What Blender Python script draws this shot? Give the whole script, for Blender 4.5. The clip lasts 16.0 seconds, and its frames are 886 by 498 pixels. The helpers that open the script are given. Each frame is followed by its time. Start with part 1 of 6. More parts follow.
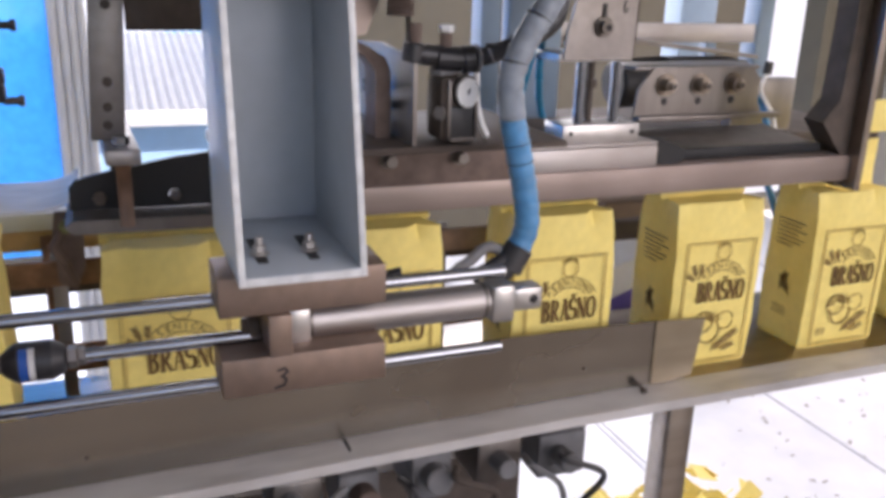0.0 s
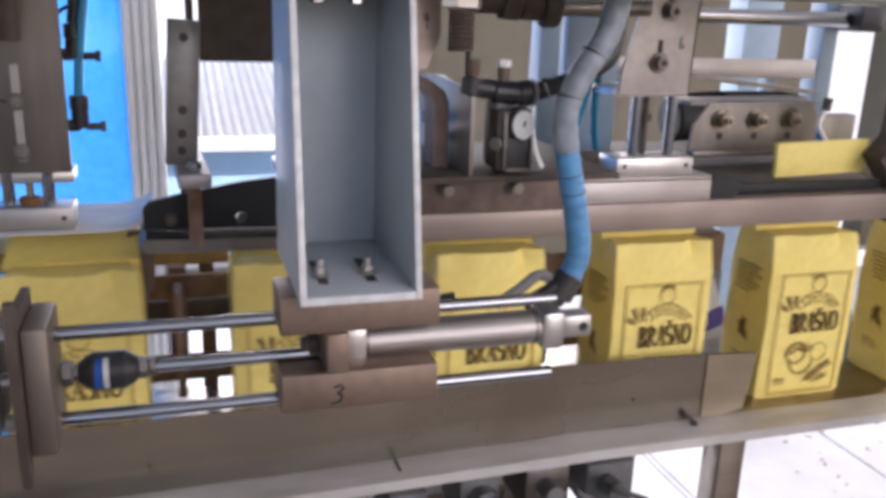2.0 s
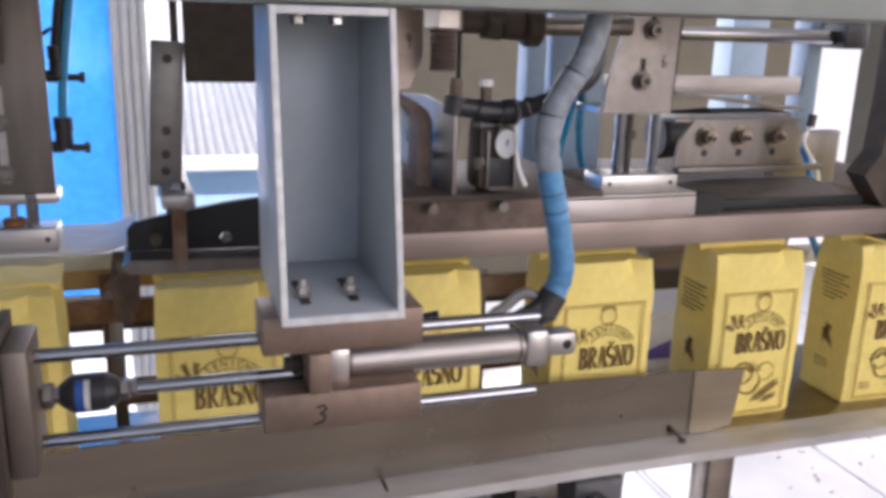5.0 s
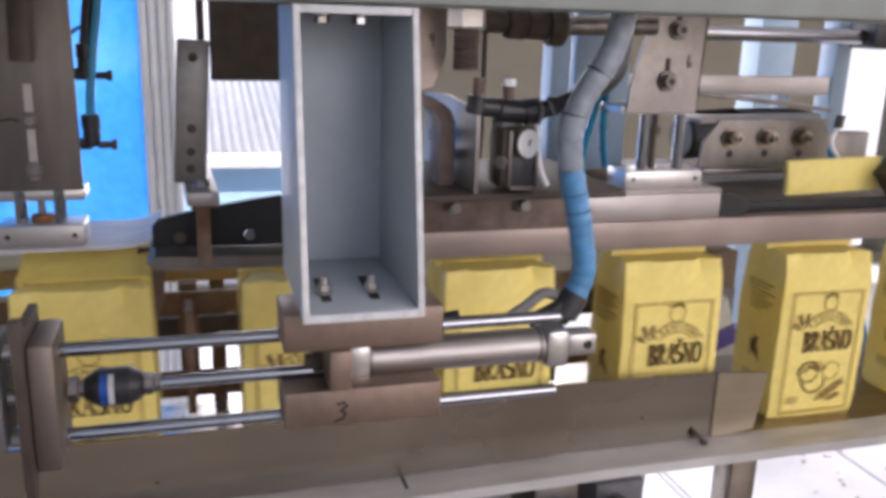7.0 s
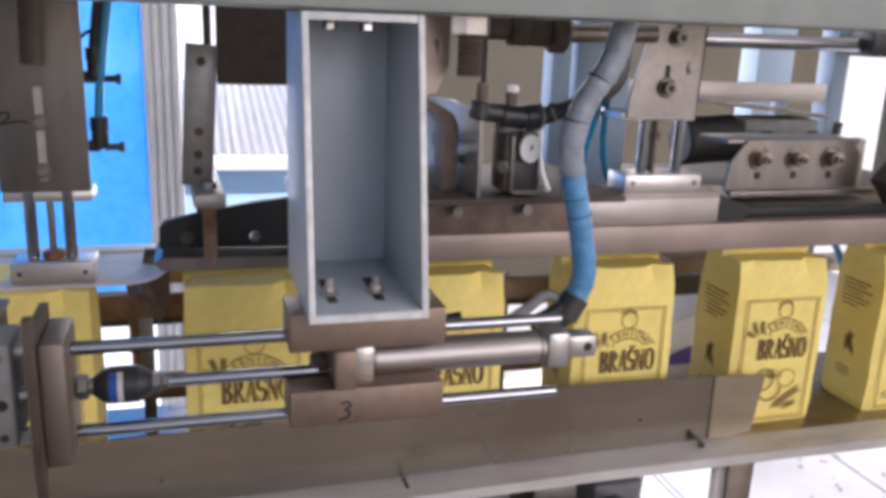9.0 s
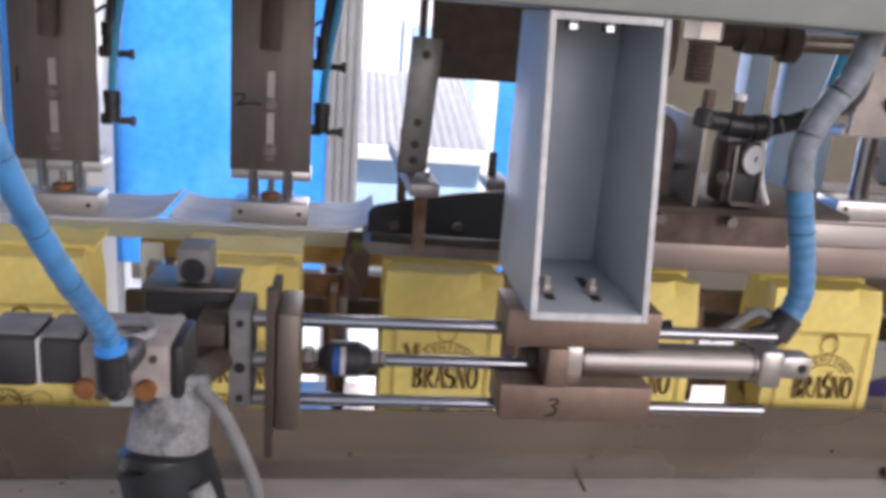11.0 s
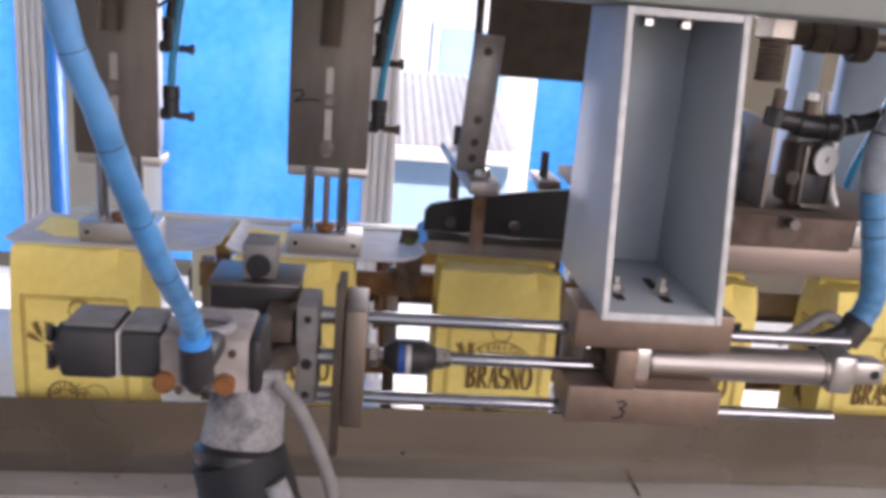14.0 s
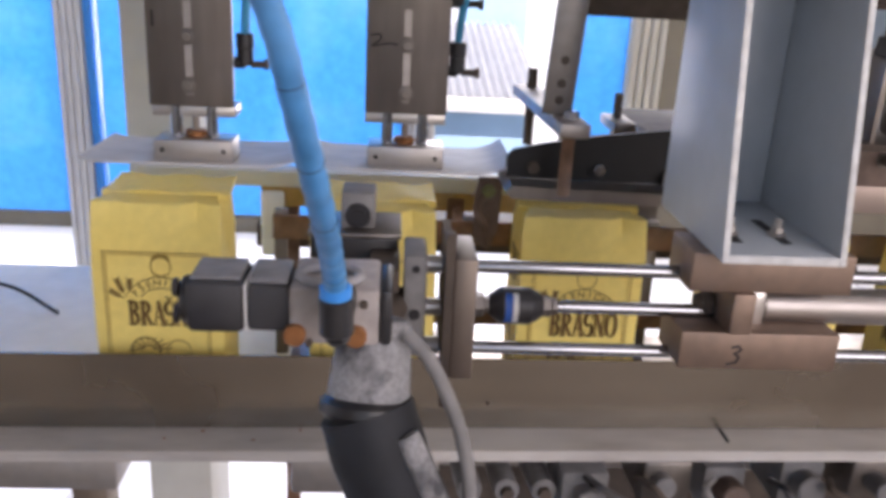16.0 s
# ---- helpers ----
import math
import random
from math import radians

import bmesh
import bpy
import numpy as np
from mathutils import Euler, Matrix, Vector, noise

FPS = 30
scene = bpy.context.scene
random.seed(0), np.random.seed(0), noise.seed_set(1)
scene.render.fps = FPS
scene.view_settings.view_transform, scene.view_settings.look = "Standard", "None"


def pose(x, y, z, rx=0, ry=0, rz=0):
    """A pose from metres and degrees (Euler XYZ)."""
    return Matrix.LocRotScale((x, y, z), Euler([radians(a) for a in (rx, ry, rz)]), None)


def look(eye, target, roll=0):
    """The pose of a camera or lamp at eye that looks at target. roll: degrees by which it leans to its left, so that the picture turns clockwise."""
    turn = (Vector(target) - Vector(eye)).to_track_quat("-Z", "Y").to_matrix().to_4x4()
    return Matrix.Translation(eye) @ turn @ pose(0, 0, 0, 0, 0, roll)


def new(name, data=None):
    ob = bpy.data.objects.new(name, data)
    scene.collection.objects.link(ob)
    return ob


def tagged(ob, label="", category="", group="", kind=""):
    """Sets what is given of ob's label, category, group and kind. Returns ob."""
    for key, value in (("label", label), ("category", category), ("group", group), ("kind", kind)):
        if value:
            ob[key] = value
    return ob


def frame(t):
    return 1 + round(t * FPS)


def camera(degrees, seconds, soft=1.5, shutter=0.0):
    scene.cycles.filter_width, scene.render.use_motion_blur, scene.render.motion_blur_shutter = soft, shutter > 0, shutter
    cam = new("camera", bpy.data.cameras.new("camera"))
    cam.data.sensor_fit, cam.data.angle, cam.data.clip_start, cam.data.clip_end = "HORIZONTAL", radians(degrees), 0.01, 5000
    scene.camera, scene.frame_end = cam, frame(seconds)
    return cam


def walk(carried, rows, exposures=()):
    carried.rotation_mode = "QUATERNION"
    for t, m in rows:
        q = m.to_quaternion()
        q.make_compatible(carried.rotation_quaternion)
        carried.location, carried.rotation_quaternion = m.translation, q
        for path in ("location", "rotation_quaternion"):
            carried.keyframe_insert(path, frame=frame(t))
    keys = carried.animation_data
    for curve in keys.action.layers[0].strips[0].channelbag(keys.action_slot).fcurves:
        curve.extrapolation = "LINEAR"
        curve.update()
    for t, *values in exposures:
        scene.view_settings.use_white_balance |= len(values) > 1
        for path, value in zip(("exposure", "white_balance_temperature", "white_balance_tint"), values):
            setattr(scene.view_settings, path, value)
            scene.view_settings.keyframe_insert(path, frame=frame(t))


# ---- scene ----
cam = camera(54.7, 16.0, soft=4.0, shutter=0.5)

PATH = [
    (0, (-0.057, -0.449, 1.218), (0.636, 1.322, 0.599), 1.7),
    (0.5, (-0.057, -0.454, 1.222), (0.621, 1.334, 0.636), 1.6),
    (1, (-0.052, -0.461, 1.223), (0.603, 1.341, 0.654), 1.3),
    (1.5, (-0.06, -0.468, 1.222), (0.588, 1.339, 0.659), 2.6),
    (2, (-0.063, -0.468, 1.222), (0.514, 1.364, 0.664), 2.0),
    (2.5, (-0.059, -0.471, 1.223), (0.561, 1.351, 0.678), 1.8),
    (3, (-0.06, -0.474, 1.223), (0.569, 1.349, 0.694), 2.1),
    (3.5, (-0.06, -0.474, 1.223), (0.556, 1.357, 0.709), 1.8),
    (4, (-0.06, -0.474, 1.223), (0.553, 1.359, 0.711), 1.6),
    (6.5, (-0.05, -0.464, 1.224), (0.497, 1.385, 0.694), 1.9),
    (7, (-0.055, -0.472, 1.224), (0.485, 1.381, 0.701), 1.8),
    (7.5, (-0.057, -0.479, 1.228), (0.486, 1.376, 0.714), 1.9),
    (8, (-0.058, -0.479, 1.228), (0.491, 1.376, 0.716), 1.8),
    (8.5, (-0.058, -0.481, 1.224), (0.495, 1.372, 0.714), 2.0),
    (9, (-0.061, -0.481, 1.226), (0.483, 1.374, 0.711), 2.2),
    (9.5, (-0.069, -0.485, 1.223), (0.448, 1.382, 0.728), 3.1),
    (10, (-0.091, -0.474, 1.225), (0.294, 1.418, 0.704), 4.8),
    (12.5, (-0.121, -0.481, 1.219), (0.047, 1.437, 0.681), 3.8),
    (13, (-0.124, -0.479, 1.218), (0.057, 1.44, 0.685), 4.0),
    (13.5, (-0.129, -0.476, 1.219), (0.047, 1.444, 0.69), 4.2),
    (14, (-0.14, -0.469, 1.218), (0.032, 1.449, 0.681), 4.7),
    (14.5, (-0.161, -0.461, 1.219), (-0.019, 1.462, 0.687), 4.7),
    (15, (-0.192, -0.474, 1.215), (-0.1, 1.457, 0.702), 4.2),
    (15.5, (-0.204, -0.492, 1.221), (-0.086, 1.409, 0.613), 3.8),
    (16, (-0.191, -0.451, 1.207), (-0.063, 1.437, 0.558), 3.1),
]
SHIFT = 0.180       # spacing of the stations along the deck
X0 = -0.0235        # bag axis at the third station
DECK = 0.821
BAG_Y = 0.267
walk(cam, [(t, look(e, g, r)) for t, e, g, r in PATH], exposures=((0.0, 0.31, 6500, 21), (9.5, 0.31, 6500, 21), (12.5, 0.32, 6750, 21), (14.5, 0.40, 6850, 25), (16.0, 0.36, 6800, 22)))

# ---- world, sun, large lights ----
world = bpy.data.worlds.new("sky")
scene.world = world
world.use_nodes = True
wn = world.node_tree
sky = wn.nodes.new("ShaderNodeTexSky")
sky.sky_type, sky.sun_disc = "NISHITA", False
sky.sun_elevation, sky.sun_rotation = radians(50), radians(153)
wn.nodes["Background"].inputs["Strength"].default_value = 0.15
wn.links.new(sky.outputs["Color"], wn.nodes["Background"].inputs["Color"])
sun = new("sun", bpy.data.lights.new("sun", "SUN"))
sun.data.energy, sun.data.angle, sun.data.color = 5.0, radians(0.6), (1.0, 0.95, 0.88)
sun.matrix_world = look((3.0, -6.0, 8.5), (0.0, 0.0, 0.0))


def area_lamp(name, eye, target, wide, high, watts, colour=(1, 1, 1)):
    """An area lamp: daylight through a window's opening, and the unseen fills added at the sides."""
    lamp = new(name, bpy.data.lights.new(name, "AREA"))
    lamp.data.shape, lamp.data.size, lamp.data.size_y, lamp.data.energy, lamp.data.color = "RECTANGLE", wide, high, watts, colour
    lamp.matrix_world = look(eye, target)
    return lamp


area_lamp("daylight_back_window", (-0.6, 3.15, 1.5), (-0.6, 0.0, 1.3), 5.0, 2.2, 165, (0.95, 0.98, 1.0))
area_lamp("daylight_front_window", (1.9, -2.9, 1.9), (0.4, 0.3, 1.0), 2.8, 1.9, 56, (1.0, 0.94, 0.90))
# Unseen fill from the right, added to brighten the right-hand bags.
area_lamp("daylight_side_window", (3.9, 0.6, 1.7), (0.4, 0.4, 1.0), 2.6, 1.9, 50, (1.0, 0.96, 0.93))

# Unseen fill from the left, added to whiten the takeaway belt.
area_lamp("daylight_left_window", (-3.95, 1.2, 1.7), (-0.8, 0.5, 0.9), 2.2, 1.9, 34, (1.0, 0.98, 0.96))


# ---- materials ----
def material(name, colour, rough=0.5, metal=0.0, vary=0.15, scale=40.0, bump=0.1, stretch=(1, 1, 1), stain=None, stain_amount=0.3,
             translucent=0.0, coat=0.0, per_object=0.0):
    m = bpy.data.materials.new(name)
    m.use_nodes = True
    t = m.node_tree
    n, l = t.nodes, t.links
    b = n["Principled BSDF"]
    co = n.new("ShaderNodeTexCoord")
    mp = n.new("ShaderNodeMapping")
    mp.inputs["Scale"].default_value = stretch
    l.new(co.outputs["Object"], mp.inputs["Vector"])
    fine = n.new("ShaderNodeTexNoise")
    fine.inputs["Scale"].default_value, fine.inputs["Detail"].default_value = scale, 6
    l.new(mp.outputs["Vector"], fine.inputs["Vector"])
    coarse = n.new("ShaderNodeTexNoise")
    coarse.inputs["Scale"].default_value, coarse.inputs["Detail"].default_value = scale / 9, 4
    l.new(co.outputs["Object"], coarse.inputs["Vector"])
    ramp = n.new("ShaderNodeMapRange")
    ramp.inputs["From Min"].default_value, ramp.inputs["From Max"].default_value = 0.3, 0.7
    ramp.inputs["To Min"].default_value, ramp.inputs["To Max"].default_value = 1 - vary, 1 + vary
    l.new(fine.outputs["Fac"], ramp.inputs["Value"])
    mul = n.new("ShaderNodeMix")
    mul.data_type, mul.blend_type = "RGBA", "MULTIPLY"
    mul.inputs["Factor"].default_value = 1.0
    mul.inputs["A"].default_value = (*colour, 1)
    l.new(ramp.outputs["Result"], mul.inputs["B"])
    out = mul.outputs["Result"]
    if stain:
        mask = n.new("ShaderNodeMapRange")
        mask.inputs["From Min"].default_value, mask.inputs["From Max"].default_value = 0.48, 0.68
        mask.inputs["To Max"].default_value = stain_amount
        l.new(coarse.outputs["Fac"], mask.inputs["Value"])
        mx = n.new("ShaderNodeMix")
        mx.data_type = "RGBA"
        mx.inputs["B"].default_value = (*stain, 1)
        l.new(mask.outputs["Result"], mx.inputs["Factor"])
        l.new(out, mx.inputs["A"])
        out = mx.outputs["Result"]
    if per_object:
        info = n.new("ShaderNodeObjectInfo")
        pr = n.new("ShaderNodeMapRange")
        pr.inputs["To Min"].default_value, pr.inputs["To Max"].default_value = 1 - per_object, 1 + per_object
        l.new(info.outputs["Random"], pr.inputs["Value"])
        pm = n.new("ShaderNodeMix")
        pm.data_type, pm.blend_type = "RGBA", "MULTIPLY"
        pm.inputs["Factor"].default_value = 1.0
        l.new(out, pm.inputs["A"])
        l.new(pr.outputs["Result"], pm.inputs["B"])
        out = pm.outputs["Result"]
    l.new(out, b.inputs["Base Color"])
    rr = n.new("ShaderNodeMapRange")
    rr.inputs["From Min"].default_value, rr.inputs["From Max"].default_value = 0.3, 0.7
    rr.inputs["To Min"].default_value, rr.inputs["To Max"].default_value = max(0.03, rough - 0.1), min(1, rough + 0.12)
    l.new(coarse.outputs["Fac"], rr.inputs["Value"])
    l.new(rr.outputs["Result"], b.inputs["Roughness"])
    b.inputs["Metallic"].default_value = metal
    b.inputs["Coat Weight"].default_value = coat
    if bump:
        bp = n.new("ShaderNodeBump")
        bp.inputs["Strength"].default_value, bp.inputs["Distance"].default_value = bump, 0.002
        l.new(fine.outputs["Fac"], bp.inputs["Height"])
        l.new(bp.outputs["Normal"], b.inputs["Normal"])
    if translucent:
        tr = n.new("ShaderNodeBsdfTranslucent")
        l.new(out, tr.inputs["Color"])
        ms = n.new("ShaderNodeMixShader")
        ms.inputs["Fac"].default_value = translucent
        l.new(b.outputs["BSDF"], ms.inputs[1])
        l.new(tr.outputs["BSDF"], ms.inputs[2])
        l.new(ms.outputs["Shader"], n["Material Output"].inputs["Surface"])
    return m


STEEL = material("brushed_stainless_steel", (0.34, 0.29, 0.245), 0.33, 1.0, 0.12, 60, 0.06, (0.06, 1, 1), (0.17, 0.125, 0.09), 0.8)
STEEL_DULL = material("dull_grey_steel", (0.22, 0.20, 0.185), 0.45, 1.0, 0.14, 70, 0.08, (1, 1, 0.15), (0.125, 0.10, 0.082), 0.55)
STEEL_BRIGHT = material("bright_brushed_steel", (0.42, 0.39, 0.37), 0.5, 1.0, 0.1, 70, 0.06, (0.2, 1, 1), (0.36, 0.31, 0.28), 0.6)
RUBBER = material("black_rubber", (0.009, 0.011, 0.016), 0.75, 0.0, 0.3, 60, 0.25, (1, 1, 1), (0.018, 0.020, 0.025), 0.5)
STEEL_DARK = material("dark_stained_steel", (0.095, 0.074, 0.060), 0.7, 0.3, 0.2, 60, 0.1, (1, 1, 1), (0.045, 0.032, 0.026), 0.55)
BLOCK = material("brownish_machined_aluminium", (0.26, 0.19, 0.15), 0.5, 0.75, 0.12, 90, 0.06, (1, 1, 1), (0.20, 0.14, 0.105), 0.4)
ALU = material("bare_aluminium", (0.52, 0.50, 0.48), 0.38, 0.9, 0.08, 80, 0.05, (1, 1, 1), (0.33, 0.29, 0.26), 0.35)
CHROME = material("polished_chrome_rod", (0.34, 0.35, 0.375), 0.14, 1.0, 0.04, 60, 0.02, (0.1, 1, 1))
BOX_PAINT = material("pale_blue_grey_enamel", (0.43, 0.475, 0.515), 0.42, 0.0, 0.05, 45, 0.08, (1, 1, 1), (0.37, 0.405, 0.435), 0.5)
RIM = material("worn_whitish_paint_edge", (0.66, 0.67, 0.67), 0.5, 0.0, 0.15, 120, 0.1, (1, 1, 1), (0.45, 0.47, 0.48), 0.5)
BEAM_PAINT = material("grey_green_enamel", (0.27, 0.295, 0.275), 0.45, 0.0, 0.07, 50, 0.08, (1, 1, 1), (0.25, 0.27, 0.25), 0.5)
PAPER = material("yellow_bag_paper", (0.90, 0.725, 0.215), 0.62, 0.0, 0.05, 120, 0.10, (1, 1, 1), (0.86, 0.66, 0.16), 0.45, per_object=0.03)
INK = material("brown_printing_ink", (0.20, 0.115, 0.035), 0.7, 0.0, 0.15, 300, 0.0)
INK_LIGHT = material("ochre_printing_ink", (0.40, 0.27, 0.07), 0.7, 0.0, 0.2, 300, 0.0)
MARKER = material("black_marker_ink", (0.015, 0.014, 0.016), 0.6, 0.0, 0.2, 200, 0.0)
BLACK = material("black_plastic", (0.018, 0.018, 0.021), 0.42, 0.0, 0.2, 120, 0.08, (1, 1, 1), (0.12, 0.11, 0.10), 0.35)
DUSTY_BLACK = material("flour_dusted_black_plastic", (0.016, 0.016, 0.020), 0.55, 0.0, 0.3, 70, 0.15, (1, 1, 1), (0.10, 0.10, 0.105), 0.6)
DUSTY_GREY = material("flour_dusted_grey_metal", (0.22, 0.215, 0.215), 0.7, 0.2, 0.2, 60, 0.2, (1, 1, 1), (0.10, 0.10, 0.10), 0.6)
HOSE_BLUE = material("blue_spiral_wrap", (0.055, 0.24, 0.52), 0.42, 0.0, 0.25, 60, 0.1, (1, 1, 1), (0.22, 0.35, 0.48), 0.45)
HOSE_GREY = material("dusty_blue_grey_wrap", (0.26, 0.295, 0.335), 0.5, 0.0, 0.3, 70, 0.12, (1, 1, 1), (0.17, 0.28, 0.43), 0.5)
HOSE_MID = material("faded_blue_wrap", (0.075, 0.25, 0.47), 0.45, 0.0, 0.25, 70, 0.12, (1, 1, 1), (0.26, 0.33, 0.40), 0.7)
TUBE_BLUE = material("blue_air_tube", (0.04, 0.32, 0.55), 0.3, 0.0, 0.06, 60, 0.02)
BRONZE = material("rusty_bronze_plug", (0.30, 0.13, 0.05), 0.6, 0.5, 0.3, 120, 0.3)
RUST = material("rust_brown_steel", (0.20, 0.11, 0.065), 0.75, 0.4, 0.3, 70, 0.3, (1, 1, 1), (0.36, 0.30, 0.26), 0.6)
WHITE = material("white_plastic", (0.80, 0.80, 0.79), 0.4, 0.0, 0.05, 60, 0.03)
LABEL_BLUE = material("blue_sticker", (0.03, 0.13, 0.50), 0.4, 0.0, 0.05, 60, 0.0)
CREAM = material("cream_grey_enamel", (0.60, 0.59, 0.52), 0.45, 0.0, 0.05, 30, 0.06, (1, 1, 1), (0.48, 0.47, 0.41), 0.3)
PALE_BLUE = material("pale_blue_machine_paint", (0.25, 0.34, 0.44), 0.45, 0.0, 0.06, 30, 0.06, (1, 1, 1), (0.30, 0.40, 0.50), 0.4)
FRAME_ALU = material("white_grey_window_profile", (0.66, 0.67, 0.67), 0.4, 0.1, 0.05, 30, 0.04, (1, 1, 1), (0.5, 0.5, 0.5), 0.3)
BLUE_SHEET = material("blue_translucent_sheet", (0.16, 0.50, 0.84), 0.35, 0.0, 0.10, 45, 0.05, (1, 0.6, 1), (0.36, 0.64, 0.92), 0.6, translucent=0.7)
FLOOR_MAT = material("white_sheet_floor", (0.74, 0.74, 0.76), 0.45, 0.0, 0.06, 8, 0.1, (1, 1, 1), (0.60, 0.60, 0.63), 0.5)
SEAM = material("grey_sheet_seam", (0.52, 0.52, 0.55), 0.6, 0.0, 0.2, 20, 0.1)
# Tone of the unseen front floor, kept dark to dim the steel's reflections.
DARK_FLOOR = material("added_dark_floor", (0.12, 0.108, 0.098), 0.75, 0.0, 0.2, 12, 0.3, (1, 1, 1), (0.05, 0.045, 0.04), 0.6)
WALL_MAT = material("grey_wall_plaster", (0.54, 0.52, 0.48), 0.8, 0.0, 0.05, 20, 0.2, (1, 1, 1), (0.34, 0.32, 0.29), 0.4)
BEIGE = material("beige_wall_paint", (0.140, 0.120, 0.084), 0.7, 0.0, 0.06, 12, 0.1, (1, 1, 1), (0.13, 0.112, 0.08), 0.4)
GROUND_MAT = material("pale_concrete_yard", (0.55, 0.54, 0.52), 0.85, 0.0, 0.1, 2, 0.2, (1, 1, 1), (0.45, 0.44, 0.42), 0.4)
ROOF_MAT = material("pale_corrugated_sheet", (0.80, 0.82, 0.85), 0.5, 0.0, 0.06, 6, 0.05)
FACADE_BLUE = material("blue_facade_paint", (0.40, 0.62, 0.86), 0.7, 0.0, 0.08, 3, 0.1, (1, 1, 1), (0.50, 0.70, 0.90), 0.5)
FACADE_WHITE = material("white_facade_paint", (0.8, 0.8, 0.8), 0.7, 0.0, 0.04, 3, 0.1)
DUSTY_ALU = material("flour_dusted_sheet_steel", (0.52, 0.495, 0.47), 0.5, 0.35, 0.15, 60, 0.1, (0.3, 1, 1), (0.68, 0.66, 0.63), 0.7)
COIL_DUST = material("flour_dust_on_cover", (0.27, 0.27, 0.285), 0.8, 0.0, 0.25, 80, 0.3, (1, 1, 1), (0.16, 0.16, 0.17), 0.7)
VALVE_CAST = material("dusty_cast_valve_metal", (0.42, 0.385, 0.37), 0.7, 0.2, 0.2, 90, 0.25, (1, 1, 1), (0.14, 0.115, 0.10), 0.65)
SLEEVE = material("grimy_grey_sleeve", (0.27, 0.27, 0.28), 0.75, 0.05, 0.25, 420, 0.35, (1, 1, 1), (0.035, 0.036, 0.042), 0.9)
BLADE = material("matt_black_rubber_blade", (0.007, 0.007, 0.008), 0.6, 0.0, 0.2, 60, 0.1)
GUIDE = material("stained_rolled_steel", (0.27, 0.243, 0.205), 0.22, 0.95, 0.10, 60, 0.05, (0.06, 1, 1), (0.20, 0.165, 0.13), 0.75)
GUIDE_END = material("paler_rolled_steel", (0.43, 0.365, 0.27), 0.34, 0.95, 0.10, 60, 0.05, (0.06, 1, 1), (0.27, 0.22, 0.15), 0.6)
BEAM_STEEL = material("pinkish_worn_steel", (0.35, 0.28, 0.245), 0.48, 0.6, 0.14, 70, 0.08, (0.08, 1, 1), (0.24, 0.185, 0.16), 0.6)
SOLE = material("flour_white_steel", (0.52, 0.51, 0.50), 0.6, 0.2, 0.15, 60, 0.1, (0.4, 1, 1), (0.70, 0.69, 0.67), 0.7)
STEEL_PLATE = material("grey_brown_machined_steel", (0.20, 0.165, 0.14), 0.5, 0.7, 0.14, 80, 0.08, (1, 1, 0.3), (0.13, 0.10, 0.085), 0.55)
EDGE_BLUE = material("saturated_blue_trim", (0.03, 0.26, 0.72), 0.45, 0.0, 0.06, 40, 0.03)
OLD_CARTON = material("brown_cardboard", (0.20, 0.135, 0.085), 0.8, 0.0, 0.1, 30, 0.1)
RUST_DULL = material("brownish_pink_steel", (0.16, 0.115, 0.095), 0.7, 0.3, 0.25, 60, 0.2, (1, 1, 1), (0.08, 0.058, 0.048), 0.6)
OLD_BRASS = material("tarnished_brass", (0.16, 0.17, 0.08), 0.5, 0.7, 0.2, 60, 0.1)
STEEL_PRESS = material("grey_milled_steel", (0.28, 0.255, 0.24), 0.45, 0.85, 0.12, 80, 0.06, (1, 1, 1), (0.22, 0.19, 0.175), 0.5)
SEAM_DARK = material("grey_brown_crumbs", (0.36, 0.33, 0.30), 0.8, 0.0, 0.4, 60, 0.1)
BELT = material("white_conveyor_belt", (0.86, 0.84, 0.80), 0.7, 0.0, 0.05, 40, 0.1, (1, 1, 1), (0.60, 0.58, 0.54), 0.4)
OCHRE = material("ochre_stained_steel", (0.42, 0.26, 0.08), 0.6, 0.2, 0.25, 50, 0.2, (1, 1, 1), (0.50, 0.44, 0.36), 0.5)
CARD = material("printed_white_carton", (0.72, 0.71, 0.70), 0.6, 0.0, 0.05, 30, 0.05)
VIOLET = material("violet_print_band", (0.16, 0.12, 0.42), 0.6, 0.0, 0.05, 60, 0.0)


# ---- mesh helpers ----
def mesh_of(name, bm, mats, smooth=True):
    me = bpy.data.meshes.new(name)
    bmesh.ops.recalc_face_normals(bm, faces=bm.faces)
    bm.to_mesh(me)
    bm.free()
    for m in mats if isinstance(mats, (list, tuple)) else [mats]:
        me.materials.append(m)
    if smooth:
        me.shade_smooth()
        me.set_sharp_from_angle(angle=radians(38))
    return me


def thing(name, base, label, category, group="", kind=""):
    ob = new(name)
    ob.empty_display_size = 0.02
    ob.location = base
    return tagged(ob, label, category, group, kind)


def origin(ob):
    p = Vector((0, 0, 0))
    while ob:
        p += ob.location
        ob = ob.parent
    return p


def part(name, bm, mat, parent, label="", pivot=None, smooth=True):
    """A mesh, built in world places, as one part under a thing or a part."""
    o = origin(parent)
    at = Vector(pivot) if pivot else o
    bmesh.ops.translate(bm, verts=bm.verts, vec=-at)
    ob = new(name, mesh_of(name, bm, mat, smooth))
    ob.parent = parent
    ob.location = at - o
    return tagged(ob, label)


def structure(name, bm, mat, label, category="", smooth=True):
    return tagged(new(name, mesh_of(name, bm, mat, smooth)), label, category or name.split("_")[0], kind="structure")


